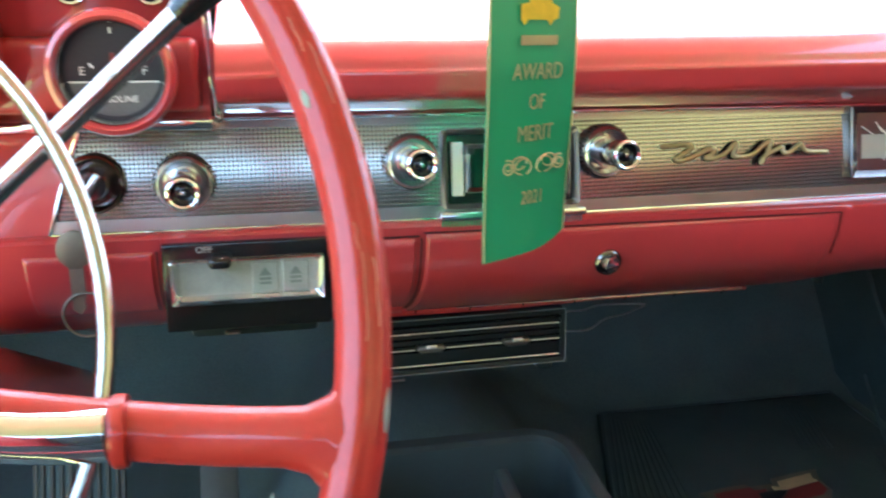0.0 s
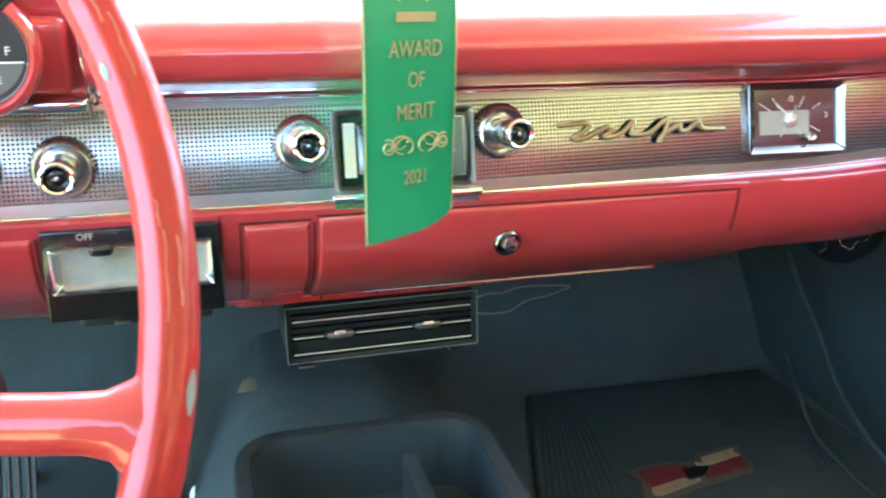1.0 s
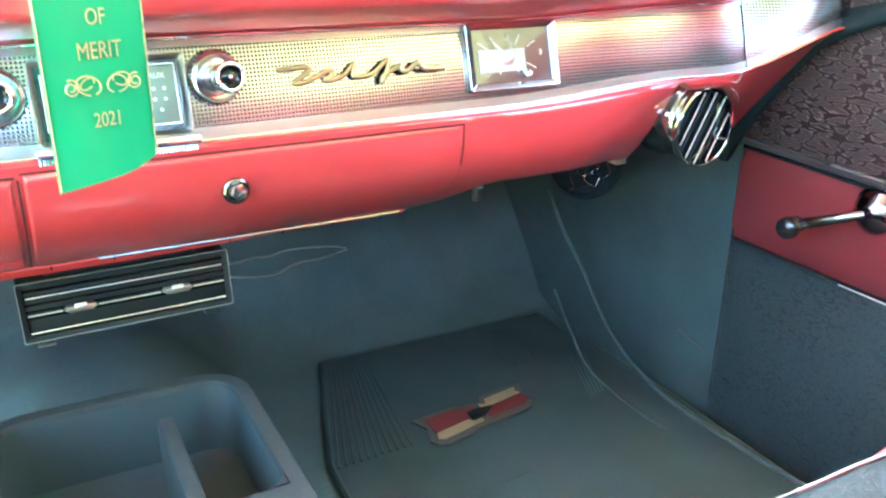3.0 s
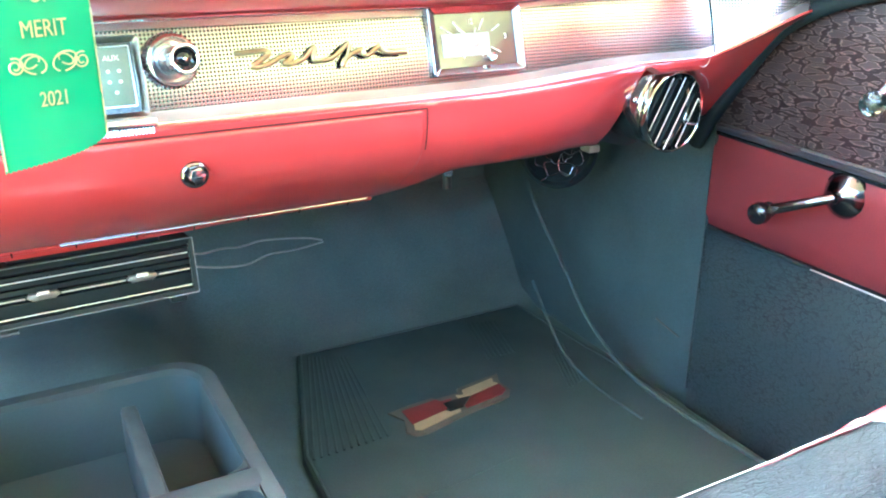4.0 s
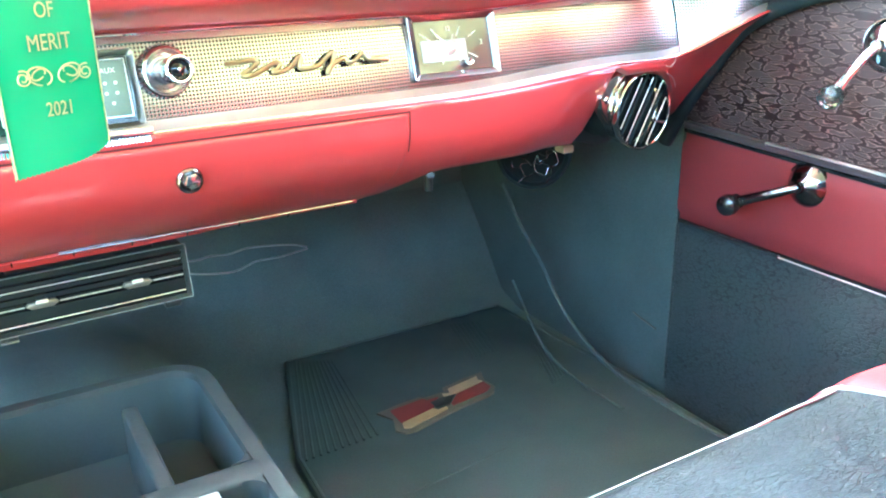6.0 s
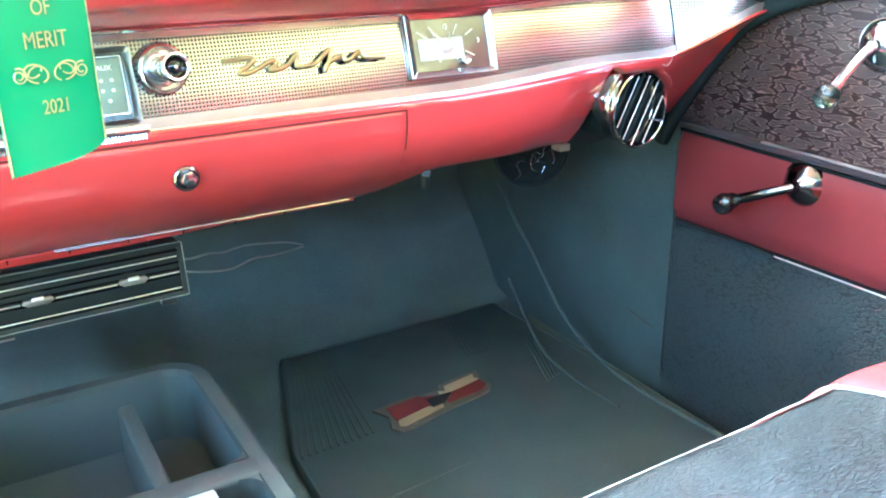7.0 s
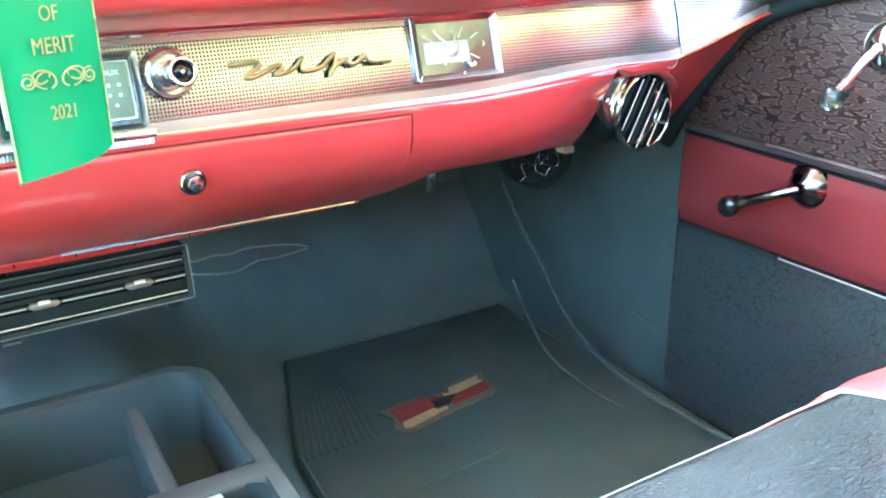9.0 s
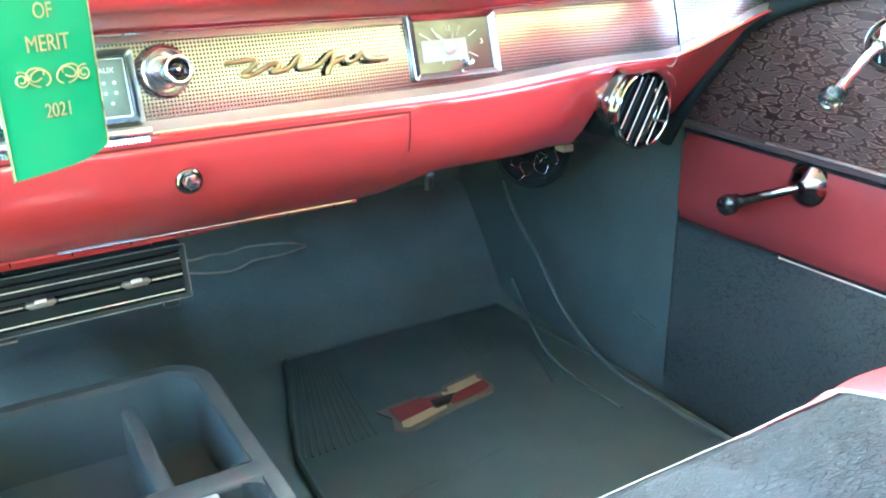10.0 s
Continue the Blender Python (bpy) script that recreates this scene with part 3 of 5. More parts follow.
def s_low(x):
    z = low_z(x)
    if x > 0.5:
        lo, hi = 0.0, 1.0
        for _ in range(20):
            mid = (lo + hi) / 2
            lo, hi = (mid, hi) if face_at(x, mid).z > z else (lo, mid)
        return lo
    for i in range(len(FACE) - 1):
        if FACE[i + 1].z <= z <= FACE[i].z:
            return (i + (FACE[i].z - z) / (FACE[i].z - FACE[i + 1].z)) / (len(FACE) - 1)
    return 1.0 if z < 0.4 else 0.0


dash = root("dashboard", (0, 0.1, 0.34), "red enamelled car dashboard with perforated bright trim", "dashboard")
COLS = sorted(set([round(x, 4) for x in np.linspace(-0.668, 0.656, 90)] + [x for x, _ in LOW[1:-1]] + [-0.2365, -0.1275]))
rows = []
for k in range(25):
    rows.append([face_at(x, s_low(x) * k / 24) for x in COLS])
# a rolled lip under the face
def hang(x):
    """How far the flange hangs below the lip: deepest towards the middle of the car, nothing past the glove box."""
    return 0.003 + 0.007 * sm((0.24 - x) / 0.24) * (-0.127 < x < 0.246)


for dy, k in ((0.0035, 0.45), (0.0060, 0.9), (0.0090, 1.0), (0.016, 0.6)):
    rows.append([face_at(x, s_low(x)) + Vector((0, dy, -hang(x) * k)) for x in COLS])
part("lower_panel", grid(rows, thick=-0.002), RED, dash, "glossy red lower panel rolled under at the lip")

# a satin metal thread draws the highlight of the red lip
part("lip_highlight", tube([face_at(x, 0.992) + Vector((0, -0.0022, -0.0006)) for x in np.linspace(-0.02, 0.238, 30)], 0.0009, 8), BRUSHED, dash, "bright line standing in for the highlight on the lip")
part("lip_bead", tube([face_at(x, 1.0) + Vector((0, -0.0005, -0.001)) for x in np.linspace(-0.127, 0.243, 40)], 0.0020, 10), RED, dash, "rolled bead along the lower lip")

# trim: perforated sheet between two plain bright strips
LEFT = -0.300


def trim_sheet(v0, v1, x0, x1, off, n=70, lean=True, thick=-0.0012):
    rows = []
    for k in range(9):
        v = v0 + (v1 - v0) * k / 8
        xl = x0 + (0.022 * v if lean else 0)
        rows.append([on_trim(xl + (x1 - xl) * j / n, v, off) for j in range(n + 1)])
    return grid(rows, thick=thick)


part("perforated_trim", trim_sheet(0.12, 0.91, LEFT, 0.5635, 0.0), PERF, dash, "silver trim with a grid of small holes")
part("perforated_trim", trim_sheet(0.12, 0.91, 0.5655, 0.657, 0.0, 14, False), PERF, dash, "silver trim end with small holes")
part("lower_strip", trim_sheet(0.0, 0.12, LEFT, 0.5640, 0.0018), STRIP, dash, "plain bright strip below the holes")
part("lower_strip", trim_sheet(0.0, 0.12, 0.5652, 0.657, 0.0018, 14, False), STRIP, dash)
part("upper_strip", trim_sheet(0.91, 1.0, LEFT, 0.5640, 0.0018), BRUSHED, dash, "plain bright strip above the holes")
part("upper_strip", trim_sheet(0.91, 1.0, 0.5652, 0.657, 0.0018, 14, False), BRUSHED, dash)
part("side_panel", grid([[on_trim(x, v, -0.0006) for x in np.linspace(-0.668, LEFT + 0.004 + 0.022 * v, 16)] for v in np.linspace(0, 1, 5)], thick=0.002), RED, dash, "red panel left of the bright trim")
part("edge_bead", tube([on_trim(x, 0.0, 0.0022) for x in np.linspace(LEFT, 0.657, 60)], 0.0011, 8), CHROME, dash, "thin chrome bead along the lower edge")
part("edge_bead", tube([on_trim(x, 1.0, 0.0022) for x in np.linspace(LEFT + 0.02, 0.657, 60)], 0.0014, 8), CHROME, dash, "thin chrome bead along the upper edge")
part("edge_bead", tube([on_trim(LEFT + 0.022 * v - 0.001, v, 0.0012) for v in np.linspace(0, 1, 8)], 0.0016, 8), CHROME, dash)

# the brow over the trim
BROW = smooth_line([(0, 0.031, 0.5160), (0, 0.0300, 0.5182), (0, 0.0180, 0.5228), (0, 0.0040, 0.5280), (0, -0.0090, 0.5328), (0, -0.0160, 0.5358), (0, -0.0190, 0.5386), (0, -0.0204, 0.5430), (0, -0.0206, 0.5490), (0, -0.0202, 0.5526), (0, -0.0188, 0.5550), (0, -0.0160, 0.5610), (0, -0.0105, 0.5680), (0, -0.0010, 0.5735), (0, 0.0180, 0.5775), (0, 0.055, 0.5815), (0, 0.13, 0.588), (0, 0.28, 0.598), (0, 0.46, 0.602)], 6)


def brow_at(x, k):
    p = BROW[k]
    y1, z1 = trim_top(x)
    fwd = 0.012 * sm((-0.135 - x) / 0.06) * sm((p.z - 0.524) / 0.02) * (1 - sm((p.y - 0.02) / 0.2))
    return Vector((x, p.y + (y1 - 0.029) * (1 - sm((p.y - 0.03) / 0.3)) - fwd, p.z + (z1 - 0.517) + 0.004 * sm((x + 0.1) / 0.4) * sm((p.z - 0.517) / 0.03)))


BX = list(np.linspace(-0.1935, -0.10, 18)) + list(np.linspace(-0.09, 0.657, 60))
part("brow", grid([[brow_at(x, k) for x in BX] for k in range(len(BROW))], thick=-0.0025), RED, dash, "rounded glossy red upper pad")
part("brow_end", grid([[lerp(brow_at(-0.1935, k), Vector((-0.1935, 0.09, 0.55)), j / 3) for k in range(len(BROW))] for j in range(4)], thick=0.002, toward=(-1, 0, 0)), RED, dash)
part("dash_top", grid([[(x, y, z) for x in np.linspace(-0.668, -0.196, 10)] for y, z in ((0.02, 0.615), (0.06, 0.618), (0.3, 0.606), (0.46, 0.602))], thick=0.003, toward=(0, 0, 1)), RED, dash, "red top over the instruments")


part("end_filler", box((0.648, 0.050, 0.590), (0.671, 0.46, 0.604), 0.002, 1), RED, dash, "red filler between the dash top and the body side")


# doors in the lower face
def face_door(name, x0, x1, s0, s1, lift, label, r=0.004, flush=0.0):
    """A panel standing proud of the face; flush is how much of that is lost towards its right edge."""
    xs = [x0, x0 + 0.0008, x0 + 0.002, x0 + r] + list(np.linspace(x0 + 0.012, x1 - 0.012, 20)) + [x1 - r, x1 - 0.002, x1 - 0.0008, x1]
    ss = [s0, s0 + 0.006, s0 + 0.014, s0 + 0.03] + list(np.linspace(s0 + 0.07, s1 - 0.06, 22)) + [s1 - 0.03, s1 - 0.012, s1]

    def rise(x, s):
        e = min(x - x0, x1 - x, (s - s0) * 0.14, (s1 - s) * 0.14)
        return lift * (1 - flush * sm((x - x0) / (x1 - x0))) * (1 - (1 - min(1, e / 0.0025)) ** 2) - 0.0005
    rows = [[face_at(x, s, rise(x, s)) for x in xs] for s in ss]
    return part(name, grid(rows, thick=-0.0008), RED, dash, label)


glove = face_door("glove_box_door", -0.0645, 0.2555, 0.396, 0.955, 0.0028, "closed glossy red glove box door", flush=0.65)
ash = face_door("ashtray_door", -0.1135, -0.0705, 0.410, 0.93, 0.0032, "closed red ashtray front")
face_door("side_cover", -0.318, -0.2405, 0.410, 0.70, 0.0026, "red cover panel beside the heater control")
for x, s1, w in ((-0.0675, 0.975, 0.0006), (-0.1160, 0.94, 0.0005), (-0.2385, 0.72, 0.0007)):
    part("shut_line", grid([[face_at(x + dx, s, 0.0008) for dx in (-w, w)] for s in np.linspace(0.41, s1, 24)], thick=-0.0006), SHUT, dash, "dark gap between the panels")
part("shut_line", grid([[face_at(x, s, 0.0006) for x in np.linspace(-0.066, 0.257, 30)] for s in (0.384, 0.392)], thick=-0.0004), SHUT, dash)
part("shut_line", grid([[face_at(x, s, 0.0006) for x in np.linspace(-0.1165, -0.069, 8)] for s in (0.398, 0.406)], thick=-0.0004), SHUT, dash)
part("shut_line", grid([[face_at(0.2568 + dx, s, 0.0006) for dx in (-0.0005, 0.0005)] for s in np.linspace(0.386, 0.58, 14)], thick=-0.0004), SHUT, dash)
part("ashtray_pull", grid([[face_at(x, s, 0.0032 + 0.0022 * math.sin(math.pi * (s - 0.80) / 0.07)) for x in np.linspace(-0.093, -0.073, 6)] for s in np.linspace(0.80, 0.87, 7)], thick=-0.0008), RED, ash)
m = frame_of(face_at(0.070, s_for_z(0.414), 0.002), (0, -1, -0.12)) @ Matrix.Scale(0.87, 4)
lock = part("lock", lathe([(0.0112, -0.002), (0.0118, 0.0008), (0.0112, 0.0030), (0.0098, 0.0042), (0.0084, 0.0040), (0.0078, 0.0028), (0.0060, 0.0028)], m, 36), BRONZE, glove, "round chrome lock")
part("barrel", prism([(0.0072 * math.cos(radians(t)), 0.0072 * math.sin(radians(t))) for t in range(10, 370, 60)], m @ pose(0, 0, 0, -9, 7, 0), 0.001, 0.0098, 0.0014), AGED, lock, "faceted lock barrel")
part("keyway", box((-0.0045, -0.0009, 0.009), (0.0045, 0.0009, 0.0101), 0.0003, 1, m), GLOSS, glove)


def face_z(x, z, off=0.0):
    lo, hi = 0.0, 1.0
    for _ in range(24):
        mid = (lo + hi) / 2
        lo, hi = (mid, hi) if face_at(x, mid).z > z else (lo, mid)
    return face_at(x, lo, off)


for pts in ([(0.5567, 0.4628), (0.5592, 0.4548), (0.5575, 0.4505), (0.5500, 0.4520)], [(0.5600, 0.4429), (0.5719, 0.4380), (0.587, 0.4300), (0.600, 0.4215)]):
    part("paint_crack", tube(smooth_line([face_z(x, z, 0.0003) for x, z in pts], 5), 0.0005, 6), PIPING, dash, "pale crack in the red paint")
for x in np.linspace(-0.10, 0.22, 8):
    part("lip_notch", tube([face_at(x, 0.985, 0.0022), face_at(x + 0.0003, 1.0, 0.0026) + Vector((0, 0.001, -0.0022))], 0.0007, 6), GLOSS, dash)

# knobs on the trim
def control_knob(x, z, name, label, way=(0.0, 0.18), reach=0.038, holder=None):
    """A dished chrome skirt on the trim and a barrel that stands out of it, along (way[0], -1, way[1])."""
    base = trim_pose(x, z)
    m = frame_of(base.translation, (way[0], -1, way[1]))
    skirt = [(0.0186, -0.008), (0.0188, 0.0010), (0.0184, 0.0050), (0.0176, 0.0092), (0.0170, 0.0108), (0.0160, 0.0115), (0.0150, 0.0108), (0.0142, 0.0088), (0.0126, 0.0050), (0.0105, 0.0040), (0.0090, 0.0045)]
    k = part(name, lathe(skirt, m, 48), KNOB, holder or dash, label)
    barrel = [(0.0088, 0.0030), (0.0090, 0.0120), (0.0094, reach - 0.0150), (0.0094, reach - 0.0110), (0.0088, reach - 0.0100), (0.0090, reach - 0.0080), (0.0102, reach - 0.0060), (0.0105, reach - 0.0030), (0.0100, reach - 0.0008), (0.0088, reach), (0.0076, reach - 0.0008), (0.0069, reach - 0.0030), (0.0066, reach - 0.0050)]
    b = part("barrel", lathe(barrel, m, 40), CHROME, k, "chrome barrel with a rolled rim")
    part("cap", lathe([(0.0068, reach - 0.0050), (0.0058, reach - 0.0040), (0.0034, reach - 0.0030), (0.0, reach - 0.0026)], m, 32), GLOSS, b, "black domed centre")
    part("pip", lathe([(0.0016, reach - 0.0032), (0.0013, reach - 0.0016), (0.0, reach - 0.0012)], m, 16), CHROME, b)
    fins = bmesh.new()
    for i in range(36):
        fins = join(fins, box((0.0183, -0.0005, 0.0006), (0.0193, 0.0005, 0.0070), m=m @ Matrix.Rotation(2 * math.pi * i / 36, 4, "Z")))
    part("knurling", fins, BRONZE, k, smooth=False)
    return k


control_knob(-0.2190, 0.4790, "control_knob", "round chrome dash knob with a black centre", (0.04, 0.06))
# ignition switch with key
m = frame_of(trim_pose(-0.2725, 0.480).translation, (0, -1, 0.1))
ign = part("ignition_switch", lathe([(0.0185, -0.004), (0.0188, 0.003), (0.0180, 0.009), (0.0166, 0.0105), (0.0152, 0.0095), (0.0140, 0.006), (0.0110, 0.0050), (0.0100, 0.012), (0.0085, 0.0145), (0.0, 0.0150)], m, 40), BRONZE, dash, "chrome ignition switch")
part("switch_lever", box((-0.0028, -0.013, 0.012), (0.0028, 0.010, 0.020), 0.0015, 2, m @ Matrix.Rotation(radians(-35), 4, "Z")), AGED, ign)

# radio
rm = trim_pose(-0.004, 0.481)
radio = root("car_radio", (-0.004, 0.03, 0.45), "chrome framed car radio with two round knobs", "radio")
control_knob(-0.0725, 0.4870, "radio_knob", "round chrome radio knob with a black centre", (0.03, 0.18), holder=radio)
control_knob(0.0645, 0.4895, "radio_knob", "round chrome radio knob with a black centre", (0.10, 0.15), holder=radio)
part("radio_frame", ring_plate(round_rect(-0.0475, -0.0275, 0.0490, 0.0265, 0.003), round_rect(-0.0440, -0.0240, 0.0455, 0.0230, 0.002), rm, -0.004, 0.0065, 0.0018), STRIP, radio, "bright rectangular radio surround")
part("radio_face", box((-0.0445, -0.0235, -0.002), (0.0445, 0.0235, 0.0015), 0, m=rm), GLOSS, radio, "glossy black radio face")
part("tuning_bar", box((-0.0410, -0.0185, 0.0012), (-0.0330, 0.0180, 0.0032), 0.0005, 1, rm), WHITE, radio, "upright white bar")
part("display", box((-0.032, -0.0150, 0.0012), (0.016, 0.0150, 0.0026), 0.0006, 1, rm), SMOKE, radio, "dark glass display")
part("side_panel", box((0.0195, -0.0190, 0.0012), (0.0415, 0.0195, 0.0034), 0.0008, 2, rm), PANEL_GREY, radio, "greenish grey side panel with marks")
# added ring in place of the ribbon's nested reflections in the glass
part("display_frame", ring_plate(round_rect(-0.0318, -0.0165, 0.0168, 0.0165, 0.001), round_rect(-0.0275, -0.0120, 0.0125, 0.0120, 0.001), rm, 0.001, 0.0050, 0.0015), AGED, radio, "chrome ring added round the display to mirror the green ribbon")
part("mark_plate", box((-0.0335, 0.0095, 0.0024), (-0.0250, 0.0145, 0.0032), 0.0003, 1, rm), BLACK, radio)
lettering("AUX", 0.0050, rm @ pose(0.0300, 0.0125, 0.0037), 0.0001, radio, WHITE)
for dx, dy in ((0.027, 0.004), (0.034, 0.004), (0.027, -0.003), (0.034, -0.003), (0.0305, -0.010)):
    part("button", lathe([(0.0012, 0.003), (0.0012, 0.0042), (0.0008, 0.0046), (0.0, 0.0046)], rm @ pose(dx, dy, 0), 14), WHITE, radio)
part("lower_ledge", box((-0.051, -0.0350, -0.002), (0.0525, -0.0290, 0.0095), 0.0014, 2, rm), AGED, radio, "chrome ledge below the radio")
teeth = bmesh.new()
for k in range(44):
    teeth = join(teeth, box((-0.0495 + 0.00228 * k, -0.0390, -0.001), (-0.0482 + 0.00228 * k, -0.0352, 0.0060), m=rm))
part("toothed_strip", teeth, AGED, radio, "finely toothed chrome strip", smooth=False)
part("panel_line", ring_plate(round_rect(0.0185, -0.0200, 0.0425, 0.0205, 0.001), round_rect(0.0192, -0.0193, 0.0418, 0.0198, 0.0008), rm, 0.001, 0.0042), AGED, radio)

# clock
cm = trim_pose(0.3170, 0.4863)
CF = cm @ pose(0, 0, 0.0042)
clock = root("dashboard_clock", (0.314, 0.03, 0.46), "square chrome dashboard clock with a dark face", "clock")
part("clock_frame", ring_plate(round_rect(-0.0445, -0.0280, 0.0440, 0.0275, 0.002), round_rect(-0.0375, -0.0220, 0.0375, 0.0220, 0.001), cm, -0.003, 0.0075, 0.0045), CLOCK_RIM, clock, "bevelled dull chrome clock surround")
part("clock_face", box((-0.036, -0.022, -0.003), (0.036, 0.022, -0.0012), 0, m=CF @ Matrix.Diagonal((1.05, 1.04, 1, 1))), CLOCK_FACE, clock, "dark bronze clock face")
part("inset", box((-0.0325, -0.0130, -0.0014), (0.0125, 0.0055, -0.0004), 0, m=CF), DIAL_PALE, clock, "pale rectangular inset")
part("boss", lathe([(0.0058, -0.0008), (0.0058, 0.0012), (0.0040, 0.0022), (0.0018, 0.0024), (0.0014, 0.0040), (0.0, 0.0040)], CF @ pose(-0.005, -0.002, 0), 28), ALUMINIUM, clock)
part("setting_knob", lathe([(0.0036, -0.001), (0.0036, 0.004), (0.0028, 0.006), (0.0016, 0.0052), (0.0, 0.0052)], CF @ pose(0.0115, -0.0155, 0), 24), CHROME, clock)
for ang, ln, r0 in ((30, 0.010, 0.020), (60, 0.009, 0.026), (-35, 0.010, 0.020), (150, 0.009, 0.014), (205, 0.009, 0.014), (118, 0.010, 0.024), (-58, 0.012, 0.024)):
    d = Vector((math.sin(radians(ang)), math.cos(radians(ang)), 0))
    o = CF @ pose(-0.005 + d.x * r0 * 1.1, -0.001 + d.y * r0 * 0.75, 0, 0, 0, -ang)
    part("tick", box((-0.0003, -ln / 2, -0.0010), (0.0003, ln / 2, -0.0004), m=o), WHITE, clock)
for ang, ln, mat in ((-48, 0.020, WHITE), (18, 0.012, DIAL_PALE)):
    o = CF @ pose(-0.005, -0.002, 0.0022, 0, 0, -ang)
    part("pointer", prism([(-0.0009, 0), (0.0009, 0), (0.0004, ln), (-0.0004, ln)], o, 0, 0.0004), mat, clock)
lettering("12", 0.0062, CF @ pose(-0.004, 0.0145, -0.0006), 0.0001, clock, WHITE, wide=0.8)
lettering("3", 0.0062, CF @ pose(0.0285, 0.001, -0.0006), 0.0001, clock, WHITE)

# gilt flourish badge: a long stroke with loops, no letters
bmm = trim_pose(0.179, 0.484) @ pose(0, 0, 0.003) @ Matrix.Diagonal((1.02, 1.02, 1, 1))
W = [(-0.067, 0.0051), (-0.056, 0.0055), (-0.0465, 0.0061), (-0.0420, 0.0045), (-0.0455, 0.0012), (-0.0520, -0.0022), (-0.0555, -0.0044), (-0.050, -0.0053), (-0.042, -0.0030), (-0.035, 0.0000), (-0.0285, 0.0026), (-0.0242, 0.0016), (-0.0275, -0.0018), (-0.0315, -0.0038),
     (-0.0255, -0.0043), (-0.0165, -0.0014), (-0.0095, 0.0050), (-0.0072, 0.0056), (-0.0095, -0.0010), (-0.0085, -0.0032), (-0.002, -0.0036), (0.006, -0.0022), (0.0135, 0.0032), (0.0182, 0.0066), (0.0202, 0.0058), (0.0175, -0.0015), (0.0130, -0.0088), (0.0142, -0.0050),
     (0.0215, -0.0008), (0.0295, 0.0020), (0.0305, -0.0012), (0.0350, -0.0020), (0.0415, 0.0022), (0.0450, 0.0038), (0.0475, 0.0002), (0.0515, -0.0014), (0.0590, -0.0016), (0.0670, -0.0020)]
badge = part("badge_backing", tube([bmm @ Vector((x, y, 0.0)) for x, y in [(p.x, p.y) for p in smooth_line([(a0, b0, 0) for a0, b0 in W], 6)]], 0.0021, 8, up=(0, -1, 0.2)), GLOSS, dash, "dark edge of a flowing gilt badge")
part("badge_stroke", tube([bmm @ Vector((p.x, p.y, 0.0013)) for p in smooth_line([(a0, b0, 0) for a0, b0 in W], 6)], 0.0018, 8, up=(0, -1, 0.2)), GOLD, badge, "flowing gilt stroke with loops")

# heater control under the trim
hx0, hx1 = -0.2355, -0.1290
hm = frame_of((-0.1822, -0.006, 0.4150), (0, -1, 0.06))
heater = root("heater_control", (-0.1822, 0.02, 0.385), "black heater control with a chrome framed window", "heater control")
part("housing", box((hx0 + 0.1822, -0.030, -0.03), (hx1 + 0.1822, 0.0290, 0.0), 0.0015, 2, hm), GLOSS, heater, "glossy black housing")
part("window_frame", ring_plate(round_rect(-0.0480, -0.0095, 0.0480, 0.0195, 0.0012), round_rect(-0.0425, -0.0050, 0.0425, 0.0160, 0.001), hm, -0.001, 0.0075, 0.001), CHROME, heater, "bright chrome window frame")
part("scale_plate", box((-0.0435, -0.006, -0.001), (0.0435, 0.017, 0.0012), 0, m=hm), SCALE, heater, "greenish grey scale behind the window")
for x0 in (0.0020, 0.0215):
    legend = part("legend_plate", box((x0, -0.0045, 0.0008), (x0 + 0.0165, 0.0155, 0.0018), 0.0004, 1, hm), SCALE, heater, "greenish legend plate with a dark arrow")
    part("legend_arrow", prism([(-0.0040, 0.0), (0.0040, 0.0), (0.0, 0.0055)], hm @ pose(x0 + 0.0082, 0.0065, 0), 0.0017, 0.0021), PANEL_GREY, legend)
    for dy in (0.0005, 0.0035):
        part("legend_bar", box((x0 + 0.0045, dy, 0.0017), (x0 + 0.0120, dy + 0.0016, 0.0021), m=hm), PANEL_GREY, legend)
part("slider", box((-0.0245, 0.0150, 0.001), (-0.0100, 0.0230, 0.0135), 0.0035, 3, hm), GLOSS, heater, "black slider knob")
lettering("OFF", 0.0058, hm @ pose(-0.0270, 0.0250, 0.0003), 0.0001, heater, DIAL_PALE)
part("lower_body", box((-0.0420, -0.048, -0.07), (0.0460, -0.028, -0.030), 0.005, 2, hm), BLACK, heater, "black lower housing")
for dx, dz in ((0.022, -0.036), (-0.014, -0.044)):
    part("clip", box((dx - 0.005, dz - 0.0008, -0.034), (dx + 0.005, dz + 0.0008, -0.027), 0.0006, 1, hm), STEEL, heater)

# instruments
clus = part("instrument_panel", grid([[(x, y, z) for x in np.linspace(-0.56, -0.199, 20)] for y, z in ((0.030, 0.514), (0.010, 0.518), (0.004, 0.530), (0.004, 0.590), (0.000, 0.602), (-0.02, 0.612), (0.02, 0.6165))], thick=-0.003), RED, dash, "red instrument panel beside the wheel")
part("panel_band", box((-0.320, -0.010, 0.5285), (-0.2035, 0.006, 0.5715), 0.005, 3), RED, clus)
part("panel_edge", tube([(-0.1975, -0.020, 0.612), (-0.1975, -0.018, 0.590), (-0.1965, -0.014, 0.555), (-0.1945, -0.004, 0.530), (-0.1945, 0.006, 0.521)], 0.0026, 10), CHROME, clus, "upright chrome edge strip")
part("panel_foot", box((-0.345, -0.004, 0.5165), (-0.1975, 0.012, 0.5235), 0.002, 2), CHROME, clus, "chrome ledge under the gauges")


